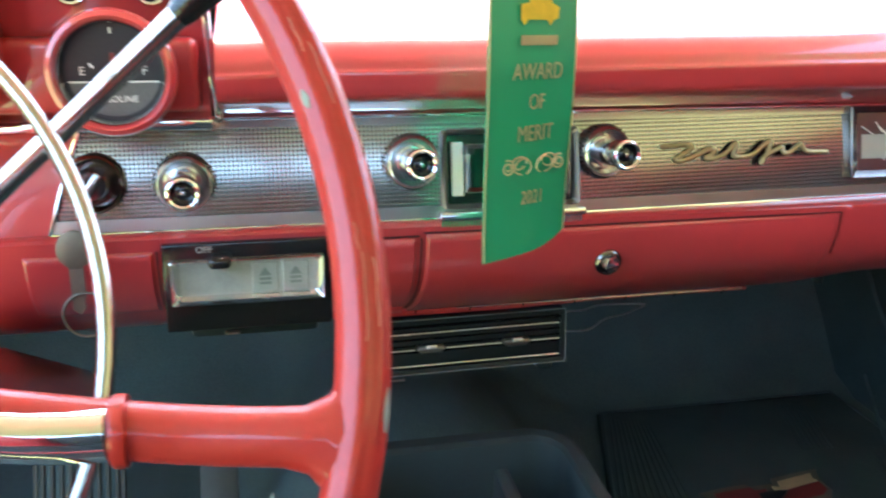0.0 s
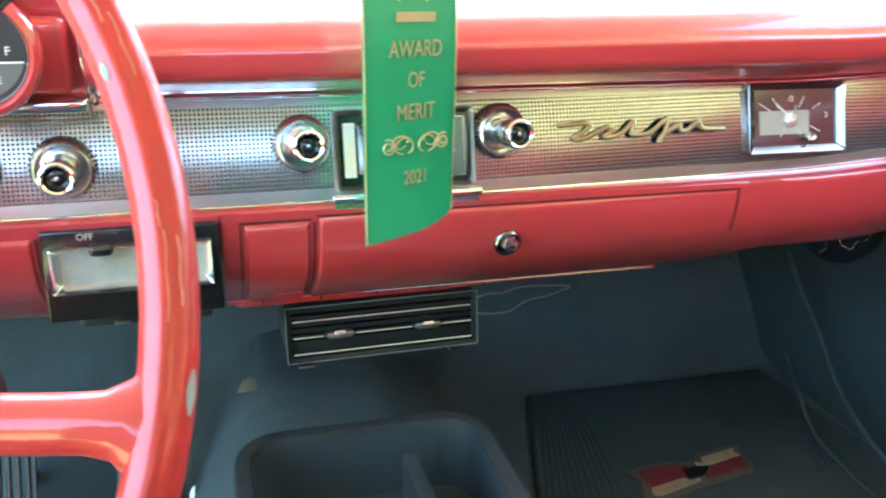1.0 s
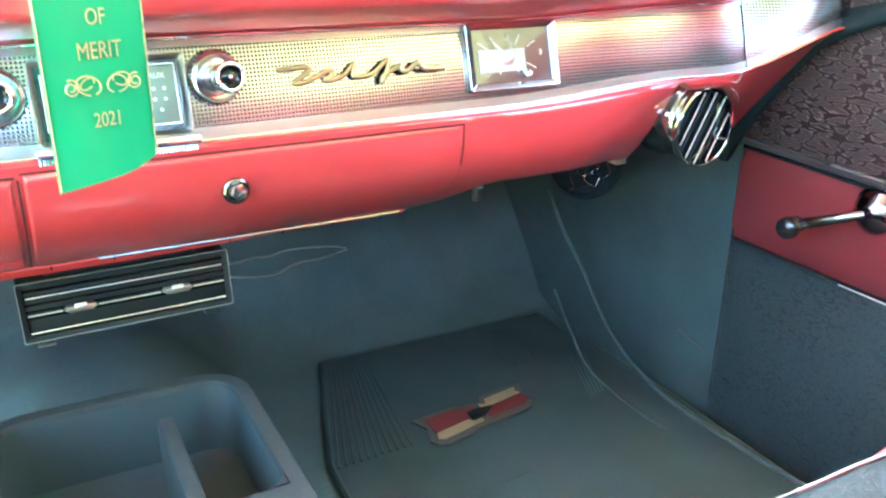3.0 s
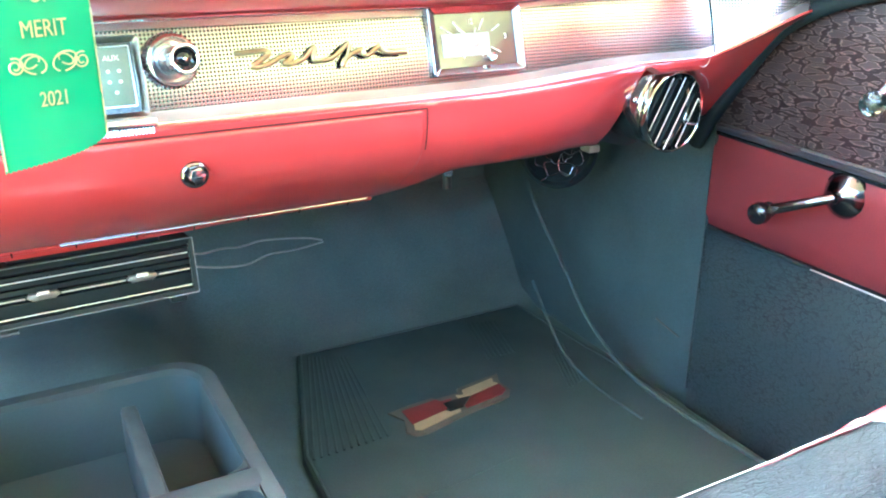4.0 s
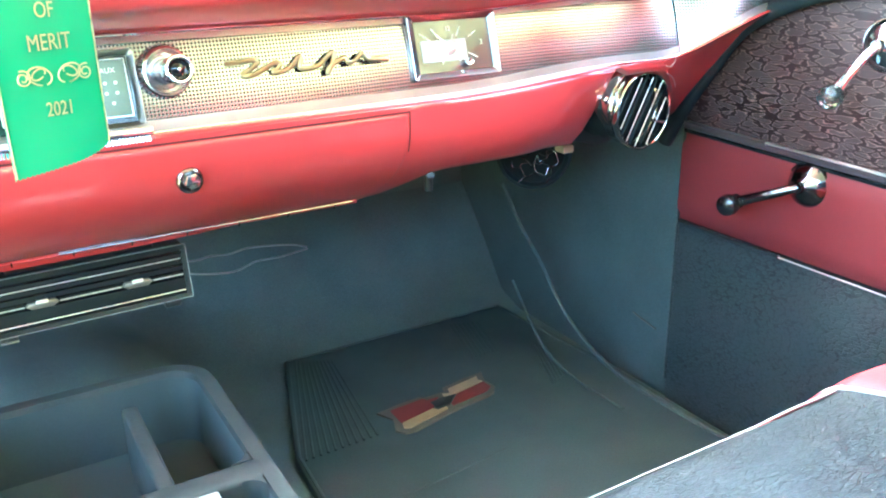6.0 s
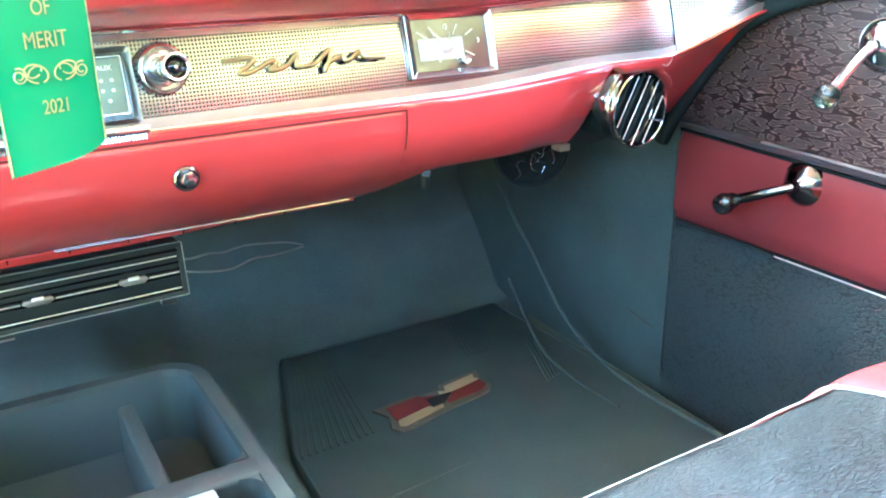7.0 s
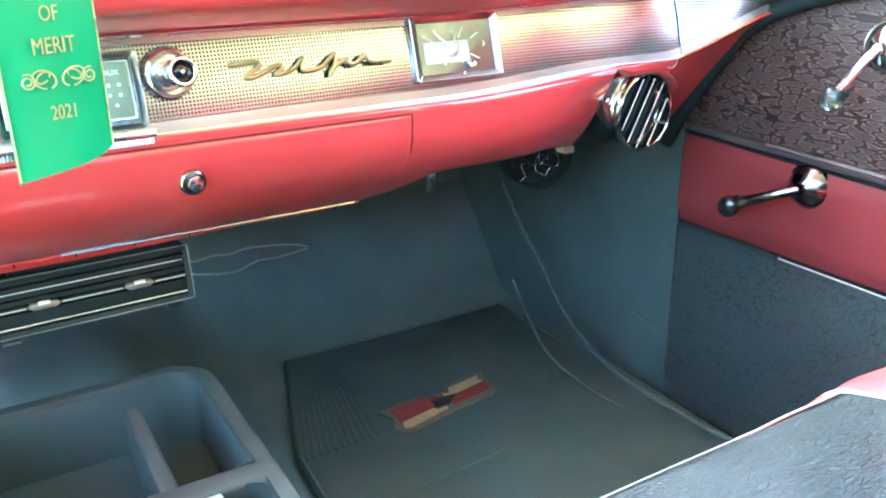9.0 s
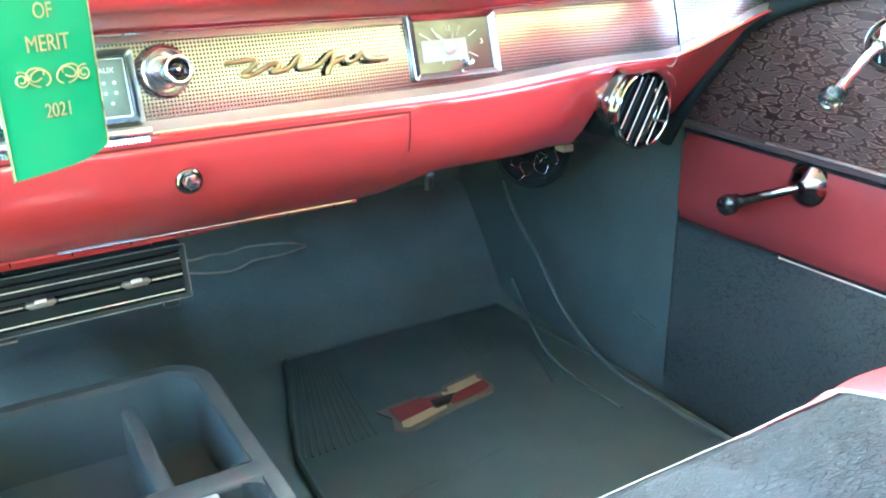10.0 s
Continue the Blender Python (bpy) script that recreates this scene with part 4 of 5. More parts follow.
def gauge(x, z, r, y, name, label):
    gm = frame_of((x, y, z), (0, -1, 0.05))
    g = root(name, (x, 0.01, z - r), label, "gauge")
    part("bezel", lathe([(r * 0.95, -0.035), (r * 1.00, -0.012), (r * 1.06, -0.004), (r * 1.07, 0.0), (r * 1.03, 0.004), (r * 0.95, 0.0055), (r * 0.90, 0.004), (r * 0.865, 0.0), (r * 0.85, -0.006)], gm, 56), RED, g, "thick red bezel")
    part("gauge_rim", lathe([(r * 0.90, -0.0055), (r * 0.885, 0.0022), (r * 0.862, 0.0032), (r * 0.835, 0.0018), (r * 0.815, -0.0040), (r * 0.81, -0.006)], gm, 56), AGED, g, "inner chrome ring")
    part("gauge_face", lathe([(r * 0.86, -0.006), (0.0, -0.006)], gm, 48), DIAL, g, "black dial")
    return g, gm


g, gm = gauge(-0.2480, 0.5555, 0.0325, -0.032, "fuel_gauge", "round fuel gauge in a thick red bezel")
part("lower_dial", prism([(0.0245 * math.cos(radians(t)), 0.0245 * math.sin(radians(t))) for t in np.linspace(192, 348, 24)], gm, -0.0059, -0.0054), DIAL_GREY, g, "grey lower half of the dial")
part("dial_line", box((-0.0240, -0.0058, -0.0058), (0.0240, -0.0050, -0.0048), m=gm), WHITE, g)
lettering("E", 0.0066, gm @ pose(-0.0165, 0.0005, -0.0055), 0.0001, g, WHITE)
lettering("F", 0.0066, gm @ pose(0.0165, 0.0005, -0.0055), 0.0001, g, WHITE)
lettering("GASOLINE", 0.0050, gm @ pose(0, -0.0150, -0.0052), 0.0001, g, WHITE)
for dx, dy, a0 in ((-0.0115, 0.0035, -40), (0.0115, 0.0035, 40), (0, 0.0225, 0)):
    part("tick", box((-0.0006, -0.0016, -0.0058), (0.0006, 0.0016, -0.0052), m=gm @ pose(dx, dy, 0, 0, 0, -a0)), WHITE, g)
part("pointer", prism([(-0.0016, 0.002), (0.0016, 0.002), (0.0012, 0.0105), (-0.0012, 0.0105)], gm, -0.0057, -0.0050), DULLRED, g, "short red pointer")
gauge(-0.362, 0.5700, 0.0560, -0.034, "speedometer", "large round dial in a red bezel behind the wheel")
for x in (-0.2690, -0.2265):
    m = frame_of((x, -0.008, 0.5985), (0, -1, 0.05))
    lamp = part("warning_lamp", lathe([(0.0095, -0.006), (0.0098, 0.001), (0.0085, 0.003), (0.0072, 0.0025), (0.0070, 0.0)], m, 32), CHROME, clus, "small round warning lamp")
    part("lens", lathe([(0.0072, 0.0004), (0.0, 0.0012)], m, 24), GLOSS, lamp)

# round air outlet at the dash end
vc = Vector((0.5325, 0.0225, 0.4075))
vm = frame_of(vc, (0.10, -1, 0.0)) @ Matrix.Diagonal((1.02, 1.02, 1, 1))
vent = root("air_outlet", (0.5385, 0.06, 0.44), "round chrome air outlet with slanted louvres under the dash end", "air vent")
part("housing", lathe([(0.0335, -0.0135), (0.0352, -0.0110), (0.0378, -0.005), (0.0392, 0.0), (0.0390, 0.0030), (0.0378, 0.0042), (0.0368, 0.0034), (0.0361, -0.003), (0.0354, -0.020)], vm, 56), SOFT, vent, "chrome outlet ring and barrel")
part("hose", lathe([(0.0335, -0.0120), (0.0320, -0.022), (0.0300, -0.030), (0.0325, -0.040), (0.0305, -0.048), (0.0325, -0.056), (0.0305, -0.064), (0.0325, -0.072), (0.0305, -0.080), (0.028, -0.13)], vm @ pose(0, -0.002, 0), 32), LOUVRE, vent, "black corrugated hose")
part("flange", prism([(0.022, 0.036), (0.010, 0.043), (-0.008, 0.045), (-0.028, 0.041), (-0.045, 0.031), (-0.053, 0.017), (-0.050, 0.006), (-0.043, -0.004), (-0.035, -0.012), (-0.034, 0.006), (-0.024, 0.024), (-0.004, 0.034)], vm, -0.018, -0.006, 0.003), SOFT, vent, "chrome mounting flange")
part("throat", lathe([(0.0357, -0.016), (0.0, -0.018)], vm, 40), LOUVRE, vent)
for k in (-1.5, -0.5, 0.5, 1.5):
    o = vm @ pose(0, 0, 0, 0, 0, -30) @ pose(k * 0.0148, 0, -0.004)
    h = math.sqrt(max(0.0, 0.0358 ** 2 - (k * 0.0148) ** 2)) - 0.001
    lv = part("louvre", box((-0.0048, -h, -0.0012), (0.0048, h, 0.0012), 0.0005, 1, o @ Matrix.Rotation(radians(38), 4, "Y")), LOUVRE, vent)
    part("louvre_edge", tube([o @ Vector((0.0040, -h, 0.0042)), o @ Vector((0.0040, h, 0.0042))], 0.0005, 8), ALUMINIUM, lv, "bright louvre edge")
part("vent_tab", box((0.015, -0.0095, 0.000), (0.031, -0.0065, 0.008), 0.0012, 2, vm @ Matrix.Rotation(radians(-12), 4, "Z")), CHROME, vent, "small chrome adjusting tab")
part("mount_plate", grid([[(0.470, 0.085, 0.375), (0.530, 0.085, 0.360), (0.600, 0.087, 0.37)], [(0.492, 0.066, 0.425), (0.530, 0.062, 0.452), (0.600, 0.066, 0.44)]], thick=0.003), BLACK, vent, "black mounting bracket")
for dx, dz in ((-0.0445, 0.0150), (0.014, 0.0385)):
    part("screw", lathe([(0.0035, -0.004), (0.0035, 0.0), (0.0024, 0.0014), (0.0, 0.0016)], vm @ pose(dx, dz, -0.0055), 16), AGED, vent)


# ---- steering wheel ----
WC, WT = Vector((-0.356, -0.2965, 0.529)), radians(31)
wm = frame_of(WC, (0, -math.cos(WT), math.sin(WT)))
wheel = root("steering_wheel", WC + Vector((0, 0.06, -0.03)), "red two-spoke steering wheel with chrome horn ring", "steering wheel")


def rim_radius(a0):
    """Section of the rim, with a finger groove along its front."""
    return 0.0083 * (1 - 0.11 * math.exp(-((a0 - 1.30) / 0.16) ** 2) - 0.05 * math.exp(-((a0 - 2.1) / 0.12) ** 2))


def rim_mesh():
    rows, n = [], 120
    for i in range(n):
        t = 2 * math.pi * i / n
        ring_ = []
        for k in range(36):
            a0 = 2 * math.pi * k / 36
            r = rim_radius(a0)
            ring_.append(wm @ Vector(((0.2125 + r * math.cos(a0)) * math.cos(t), (0.2125 + r * math.cos(a0)) * math.sin(t), r * 1.05 * math.sin(a0))))
        rows.append(ring_)
    return grid(rows, closed_u=True, closed_v=True)


rim = part("rim", rim_mesh(), RED_WHEEL, wheel, "worn glossy red rim")
for t, dt in ((16.5, 1.7), (-9.0, 3.4)):
    rows = []
    for i in range(8):
        tt = radians(t + dt * (i / 7 - 0.5))
        wdt = (0.15 if t > 0 else 0.24) * math.sin(math.pi * (i + 0.6) / 8.2)
        c0 = 2.2 if t > 0 else 0.55
        rows.append([wm @ Vector(((0.2125 + 0.00832 * math.cos(c0 + da * wdt)) * math.cos(tt), (0.2125 + 0.00832 * math.cos(c0 + da * wdt)) * math.sin(tt), 0.00876 * math.sin(c0 + da * wdt))) for da in (-1, -0.5, 0, 0.5, 1)])
    part("chip", grid(rows), PRIMER, rim, "grey chip in the paint")
# pale threads laid along the rim imitate its broken highlights
random.seed(11)
for _ in range(26):
    t0, run, a0 = random.uniform(-48, 52), random.uniform(2, 8), random.choice((0.55, 1.10, 1.60)) + random.uniform(-0.10, 0.10)
    line = []
    for i in range(7):
        tt, aa = radians(t0 + run * i / 6), a0 + 0.03 * math.sin(i * 1.7 + t0)
        line.append(wm @ Vector(((0.2125 + rim_radius(aa) * math.cos(aa)) * math.cos(tt), (0.2125 + rim_radius(aa) * math.cos(aa)) * math.sin(tt), 1.05 * rim_radius(aa) * math.sin(aa))))
    part("highlight_streak", tube(line, random.uniform(0.00008, 0.0002), 6), STREAK, rim, "pale streak standing in for a highlight on the rim")
for s in (1, -1):
    # spoke: deep at the rim where it flares, slimmer to the hub
    rows = []
    for i in range(25):
        k = i / 24
        u = s * (0.2085 - 0.175 * k)
        v = -0.0398 + 0.025 * sm(k * 0.9)
        hh = 0.0085 + 0.013 * max(0, 1 - k * 13) ** 2
        low = 1.05 + 1.5 * max(0, 1 - k * 7) ** 2
        zc = -0.010 * sm(k * 3)
        rows.append([wm @ Vector((u, v + hh * math.cos(a0) * (low if math.cos(a0) < 0 else 1.0), zc + 0.0072 * math.sin(a0))) for a0 in [2 * math.pi * q / 16 for q in range(16)]])
    sp = part("spoke", grid(rows, closed_u=True), RED_WHEEL, wheel, "rounded red spoke flaring into the rim")
    rows = []
    for i in range(12):
        k = i / 11
        u = s * (0.139 - 0.110 * k)
        v = -0.0335 + 0.0165 * sm(k * 0.9)
        rows.append([wm @ Vector((u, v + 0.0085 * math.cos(a0), -0.012 + 0.0125 * math.sin(a0))) for a0 in [2 * math.pi * q / 14 for q in range(14)]])
    part("spoke_collar", grid([[wm @ Vector((s * u, -0.0335 + q * 0.0108 * math.cos(a0), -0.0105 + q * 0.0105 * math.sin(a0))) for a0 in [2 * math.pi * k / 20 for k in range(20)]] for u, q in ((0.1395, 0.6), (0.1398, 0.95), (0.1412, 1.0), (0.1440, 0.97), (0.1446, 0.6))], closed_u=True), RED_WHEEL, sp, "raised collar where the horn bar ends")
    part("horn_bar", grid(rows, closed_u=True), CHROME, sp, "chrome horn bar over the spoke")
part("hub", lathe([(0.030, -0.050), (0.046, -0.040), (0.052, -0.020), (0.048, -0.006), (0.036, 0.004), (0.018, 0.008), (0.0, 0.009)], wm @ pose(0, -0.012, -0.004), 48), RED_WHEEL, wheel, "red hub with domed cap")
part("hub_cap", lathe([(0.030, 0.004), (0.029, 0.009), (0.018, 0.013), (0.0, 0.0145)], wm @ pose(0, -0.012, -0.004), 40), CHROME, wheel, "chrome hub cap")
part("horn_ring", tube([wm @ Vector((0.1358 * math.cos(2 * math.pi * k / 96), -0.004 + 0.1358 * math.sin(2 * math.pi * k / 96), -0.026)) for k in range(96)], 0.0028, 12, True, flat=1.0, up=(0, -math.cos(WT), math.sin(WT))), SOFT, wheel, "thin full-circle chrome horn ring")

column = root("steering_column", (-0.356, 0.25, 0.22), "red steering column with a chrome shift lever", "steering column")
down = -(wm.to_3x3() @ Vector((0, 0, 1)))
c0 = WC + down * 0.05
part("jacket", tube([c0, c0 + down * 0.20, c0 + down * 0.55], 0.030, 24), RED, column, "painted column jacket")
p_end, p_mid = Vector((-0.1965, -0.175, 0.6010)), Vector((-0.271, -0.175, 0.5335))
p_in = p_mid + (p_mid - p_end) * 0.95
lever = part("shift_lever", tube([p_in, p_mid, p_end], 0.0048, 16), SOFT, column, "slender chrome shift lever")
dl = (p_end - p_in).normalized()
part("lever_knob", lathe([(0.0050, -0.004), (0.0060, 0.0), (0.0070, 0.010), (0.0095, 0.024), (0.0085, 0.032), (0.0, 0.036)], frame_of(p_end, dl), 28), GLOSS, lever, "black plastic knob")
part("lever_boss", tube([p_in, lerp(p_in, c0 + down * 0.16, 1.0)], 0.009, 14), RED, column)

# key ring hanging from the ignition
keys = root("key_ring", (-0.284, -0.006, 0.45), "worn brass key and ring hanging from the ignition", "keys")
km = frame_of((-0.2840, -0.012, 0.447), (0, -1, 0.1))
part("key_head", prism([(0.0105 * math.cos(radians(t)), 0.012 * math.sin(radians(t))) for t in range(0, 360, 18)], km, -0.001, 0.0012, 0.0004), KEYMETAL, keys, "dull metal key head")
part("key_blade", prism([(-0.0042, -0.010), (0.0042, -0.010), (0.0042, -0.030), (0.0028, -0.033), (0.0034, -0.037), (0.0005, -0.041), (-0.0042, -0.038)], km, -0.0008, 0.0008), KEYMETAL, keys)
part("ring", tube([km @ Vector((0.004 + 0.0140 * math.cos(t), -0.041 + 0.0140 * math.sin(t), 0.002)) for t in np.linspace(0, 2 * math.pi, 40, endpoint=False)], 0.0009, 8, True, up=(0, -1, 0)), KEYMETAL, keys, "thin wire split ring")

# ---- the award ribbon ----
RB = Vector((-0.0485, -0.0800, 0.446))
RX, RN = Vector((0.0580, 0.021, 0.0)), Vector((0.021, -0.0515, 0.0)).normalized()
ribbon = root("award_ribbon", RB + RX * 0.5, "green satin award ribbon with gold lettering hanging down", "ribbon")


def rib(u, h, off=0.0):
    curl = sm((u - 0.55) / 0.45) * sm((0.085 - h) / 0.085)
    lean = 0.10 * (h - 0.10)
    wave = 0.0012 * math.sin(h * 42)
    return RB + RX * (u - 0.05 * u ** 8 * sm((0.008 - h) / 0.008)) + Vector((0, lean * 0.6 + wave - 0.0030 * math.sin(math.pi * u) + 0.005 * curl, h + (0.0065 * u + 0.0045 * u ** 9) * (1 - h / 0.215) )) + RN * off


rows = [[rib(u, h + (0.0011 * (q % 2) if k == 0 else 0)) for q, u in enumerate(np.linspace(0, 1, 45))] for k, h in enumerate(np.linspace(0.005, 0.215, 56))]  # pinked lower edge
sheet = part("satin", grid(rows, thick=0.0006), GREEN, ribbon, "green satin band")
for u in (0.012, 0.988):
    part("edging", tube([rib(u, h, 0.0006) for h in np.linspace(0.0065, 0.214, 40)], 0.0005, 6), FOIL, ribbon, "narrow gold edging")
part("cord", tube([rib(0.5, 0.213), rib(0.5, 0.24), Vector((-0.01, -0.12, 0.90)), Vector((-0.01, -0.13, 1.09))], 0.0012, 6), FOIL, ribbon, "thin gold hanging cord")


def on_ribbon(u, h, off=0.0013):
    p = rib(u, h, off)
    up = (rib(u, h + 0.004, off) - p).normalized()
    return frame_of(p, RN, up)


for body, h, size in (("AWARD", 0.1125, 0.0130), ("OF", 0.0955, 0.0122), ("MERIT", 0.0775, 0.0130), ("2021", 0.0393, 0.0116)):
    lettering(body, size, on_ribbon(0.53, h), 0.0002, ribbon, FOIL, wide=0.74)
part("name_bar", box((-0.0130, -0.0026, 0), (0.0130, 0.0026, 0.0004), m=on_ribbon(0.53, 0.1300)), FOIL, ribbon, "gold bar of small lettering")
car_mark = [(-0.013, -0.006), (-0.0105, -0.009), (-0.008, -0.006), (0.006, -0.006), (0.008, -0.009), (0.0105, -0.006), (0.0135, -0.005), (0.0135, 0.001), (0.008, 0.003), (0.006, 0.010), (-0.006, 0.010), (-0.008, 0.003), (-0.0135, 0.002)]
part("gold_mark", prism(car_mark, on_ribbon(0.53, 0.1470), 0.0, 0.0004), YELLOW, ribbon, "plain yellow printed shape")
om = on_ribbon(0.53, 0.0588, 0.0015)
for s in (-1, 1):
    loops = [[(0.0188 + 0.0048 * (1 - 0.72 * t) * math.cos(1.2 + 10.5 * t), 0.0048 * (1 - 0.72 * t) * math.sin(1.2 + 10.5 * t)) for t in np.linspace(0, 1, 36)]]
    for cx, cy, rx, ry, tilt in ((0.0090, 0.0005, 0.0072, 0.0050, 0.35), (0.0096, 0.0016, 0.0044, 0.0026, -0.5)):
        loops.append([(cx + rx * math.cos(a0) * math.cos(tilt) - ry * math.sin(a0) * math.sin(tilt), cy + rx * math.cos(a0) * math.sin(tilt) + ry * math.sin(a0) * math.cos(tilt)) for a0 in np.linspace(-1.9, 3.9, 34)])
    for line in loops:
        part("scroll", tube([om @ Vector((s * x, y, 0)) for x, y in line], 0.0005, 6, up=RN), FOIL, ribbon)

# ---- under the dash ----
ac = root("under_dash_vent", (0.001, 0.13, 0.345), "black air conditioning vent with bright lines under the dash", "air vent")
am = frame_of((0.0015, 0.1135, 0.2985), (0, -1, 0.12)) @ pose(0, 0, 0, 0, 0, 0.6)
part("housing", box((-0.083, -0.0225, -0.10), (0.083, 0.0262, -0.002), 0.003, 2, am), VENTBLACK, ac, "black plastic vent housing")
part("front_frame", ring_plate(round_rect(-0.0830, -0.0225, 0.0830, 0.0262, 0.003), round_rect(-0.0790, -0.0185, 0.0790, 0.0222, 0.002), am, -0.004, 0.003, 0.0015), VENTBLACK, ac, "thin black front frame")
for a0, b0 in (((-0.083, 0.0264), (0.083, 0.0264)), ((-0.083, -0.0227), (0.083, -0.0227)), ((0.0832, -0.0225), (0.0832, 0.0262)), ((-0.0832, -0.0225), (-0.0832, 0.0262))):
    part("frame_line", tube([am @ Vector((*a0, 0.0030)), am @ Vector((*b0, 0.0030))], 0.00035, 6), DULL_SILVER, ac)
for k in range(7):
    y = -0.0160 + 0.0058 * k
    part("slat", box((-0.079, y - 0.0006, -0.012), (0.079, y + 0.0006, -0.001), 0, m=am @ pose(0, 0, 0, 8, 0, 0)), GLOSS, ac)
for y, cuts in ((0.0140, [(-0.0775, 0.0775)]), (-0.0005, [(-0.0775, -0.0520), (-0.0250, 0.0245), (0.0515, 0.0775)]), (-0.0150, [(-0.0775, 0.0775)])):
    for x0, x1 in cuts:
        part("bright_line", box((x0, -0.0005, -0.0004), (x1, 0.0005, 0.0004), 0.0002, 1, am @ pose(0, y, 0.0030, -27, 0, 0)), ALUMINIUM, ac, "thin bright line")
for x in (-0.0385, 0.0380):
    kn = part("vent_slider", prism([(-0.0125, -0.0005), (-0.0085, -0.0032), (0.0085, -0.0032), (0.0125, -0.0005), (0.0105, 0.0022), (-0.0105, 0.0022)], am @ pose(x, 0, 0), 0.000, 0.0060, 0.0012), STEEL, ac, "small louvre slider")
    part("slider_grip", box((-0.0048, -0.0016, 0.005), (0.0048, 0.0020, 0.0090), 0.001, 2, am @ pose(x, 0, 0, -20, 0, 0)), ALUMINIUM, kn)
for dx in (-0.068, 0.066):
    part("foot", box((dx - 0.007, -0.030, -0.012), (dx + 0.007, -0.0225, -0.001), 0.0015, 2, am), BLACK, ac)
part("foot_plate", box((-0.075, -0.0285, -0.001), (-0.061, -0.0272, 0.0008), 0.0002, 1, am), STEEL, ac)
part("hanger", box((-0.060, 0.125, 0.322), (0.060, 0.150, 0.350), 0.002, 1), BLACK, ac)

duct = root("air_duct", (0.0, 0.30, 0.42), "black carpeted air box behind the dashboard", "air duct")
part("body", box((-0.12, 0.20, 0.318), (0.30, 0.42, 0.50), 0.02, 3), CARPET, duct)

wiring = root("wiring", (0.10, 0.15, 0.30), "thin pale wires slung below the dash", "wire")
for pts in ([(0.078, 0.165, 0.284), (0.104, 0.194, 0.265), (0.135, 0.219, 0.2495), (0.165, 0.244, 0.238), (0.200, 0.285, 0.228), (0.250, 0.340, 0.206), (0.308, 0.4056, 0.1835)],
            [(0.078, 0.165, 0.296), (0.111, 0.218, 0.269), (0.140, 0.245, 0.260), (0.163, 0.263, 0.2515), (0.195, 0.285, 0.246), (0.256, 0.328, 0.2240), (0.302, 0.392, 0.1920)]):
    part("wire", tube(smooth_line(pts, 6), 0.0011, 6), WIRE, wiring)

clip = root("cable_clip", (-0.119, 0.16, 0.26), "small pale metal clip hanging below the dash", "clip")
part("leaf", prism([(-0.009, -0.006), (0.010, -0.005), (0.009, 0.004), (0.004, 0.007), (-0.004, 0.004)], frame_of((-0.116, 0.150, 0.2365), (0, -1, 0.5)), -0.001, 0.001, 0.0004), GREYRUB, clip)
part("stem", tube([(-0.114, 0.150, 0.2395), (-0.112, 0.158, 0.248), (-0.108, 0.20, 0.262)], 0.0005, 6), CARPET, clip)

bolt = root("bracket_bolt", (0.34, 0.126, 0.36), "small bright bolt under the dash edge", "bolt")
part("head", lathe([(0.0050, -0.002), (0.0052, 0.002), (0.0036, 0.004), (0.0, 0.0044)], frame_of((0.340, 0.122, 0.3475), (-0.4, -1, 0.2)), 12), CHROME, bolt)
part("shank", tube([(0.340, 0.125, 0.372), (0.340, 0.125, 0.330)], 0.0045, 10), BLACK, bolt)
part("tab", box((0.332, 0.120, 0.355), (0.348, 0.140, 0.385), 0.001, 1), BLACK, bolt)

speaker = root("speaker", (0.530, 0.22, 0.36), "round black speaker with a glossy web grille", "speaker")
spm = frame_of((0.527, 0.195, 0.331), (-0.45, -1, 0.12)) @ Matrix.Scale(0.93, 4)
part("basket", lathe([(0.030, -0.04), (0.046, -0.012), (0.050, -0.004), (0.050, 0.002), (0.046, 0.004), (0.043, 0.001), (0.042, -0.004), (0.018, -0.012), (0.0, -0.010)], spm, 48), LOUVRE, speaker, "black speaker basket and cone")
random.seed(5)
for k in range(11):
    t0 = 2 * math.pi * (k + 0.5 * random.random()) / 11
    pts = [spm @ Vector((r * math.cos(t0 + 0.25 * math.sin(j * 2.1 + k)), r * math.sin(t0 + 0.25 * math.sin(j * 2.1 + k)), 0.003 - 0.10 * (r - 0.022) ** 2)) for j, r in enumerate((0.006, 0.016, 0.026, 0.035, 0.045))]
    part("grille_rib", tube(smooth_line(pts[k % 3:] if k % 2 else pts[:4], 4), 0.00055, 6), AGED if k % 3 else GLOSS, speaker)
for r in (0.017, 0.032):
    pts = [spm @ Vector((r * (1 + 0.10 * math.sin(9 * t)) * math.cos(t), r * (1 + 0.10 * math.sin(9 * t)) * math.sin(t), 0.003)) for t in np.linspace(0, 2 * math.pi, 54, endpoint=False)]
    part("grille_ring", tube(pts, 0.0006, 6, True), DARK_CHROME, speaker)
part("lead_plug", box((0.549, 0.166, 0.3298), (0.5645, 0.184, 0.3386), 0.0015, 2), DIAL_PALE, speaker, "pale plug at the rim")
part("bracket", box((0.50, 0.215, 0.33), (0.56, 0.24, 0.42), 0.002, 1), BLACK, speaker)

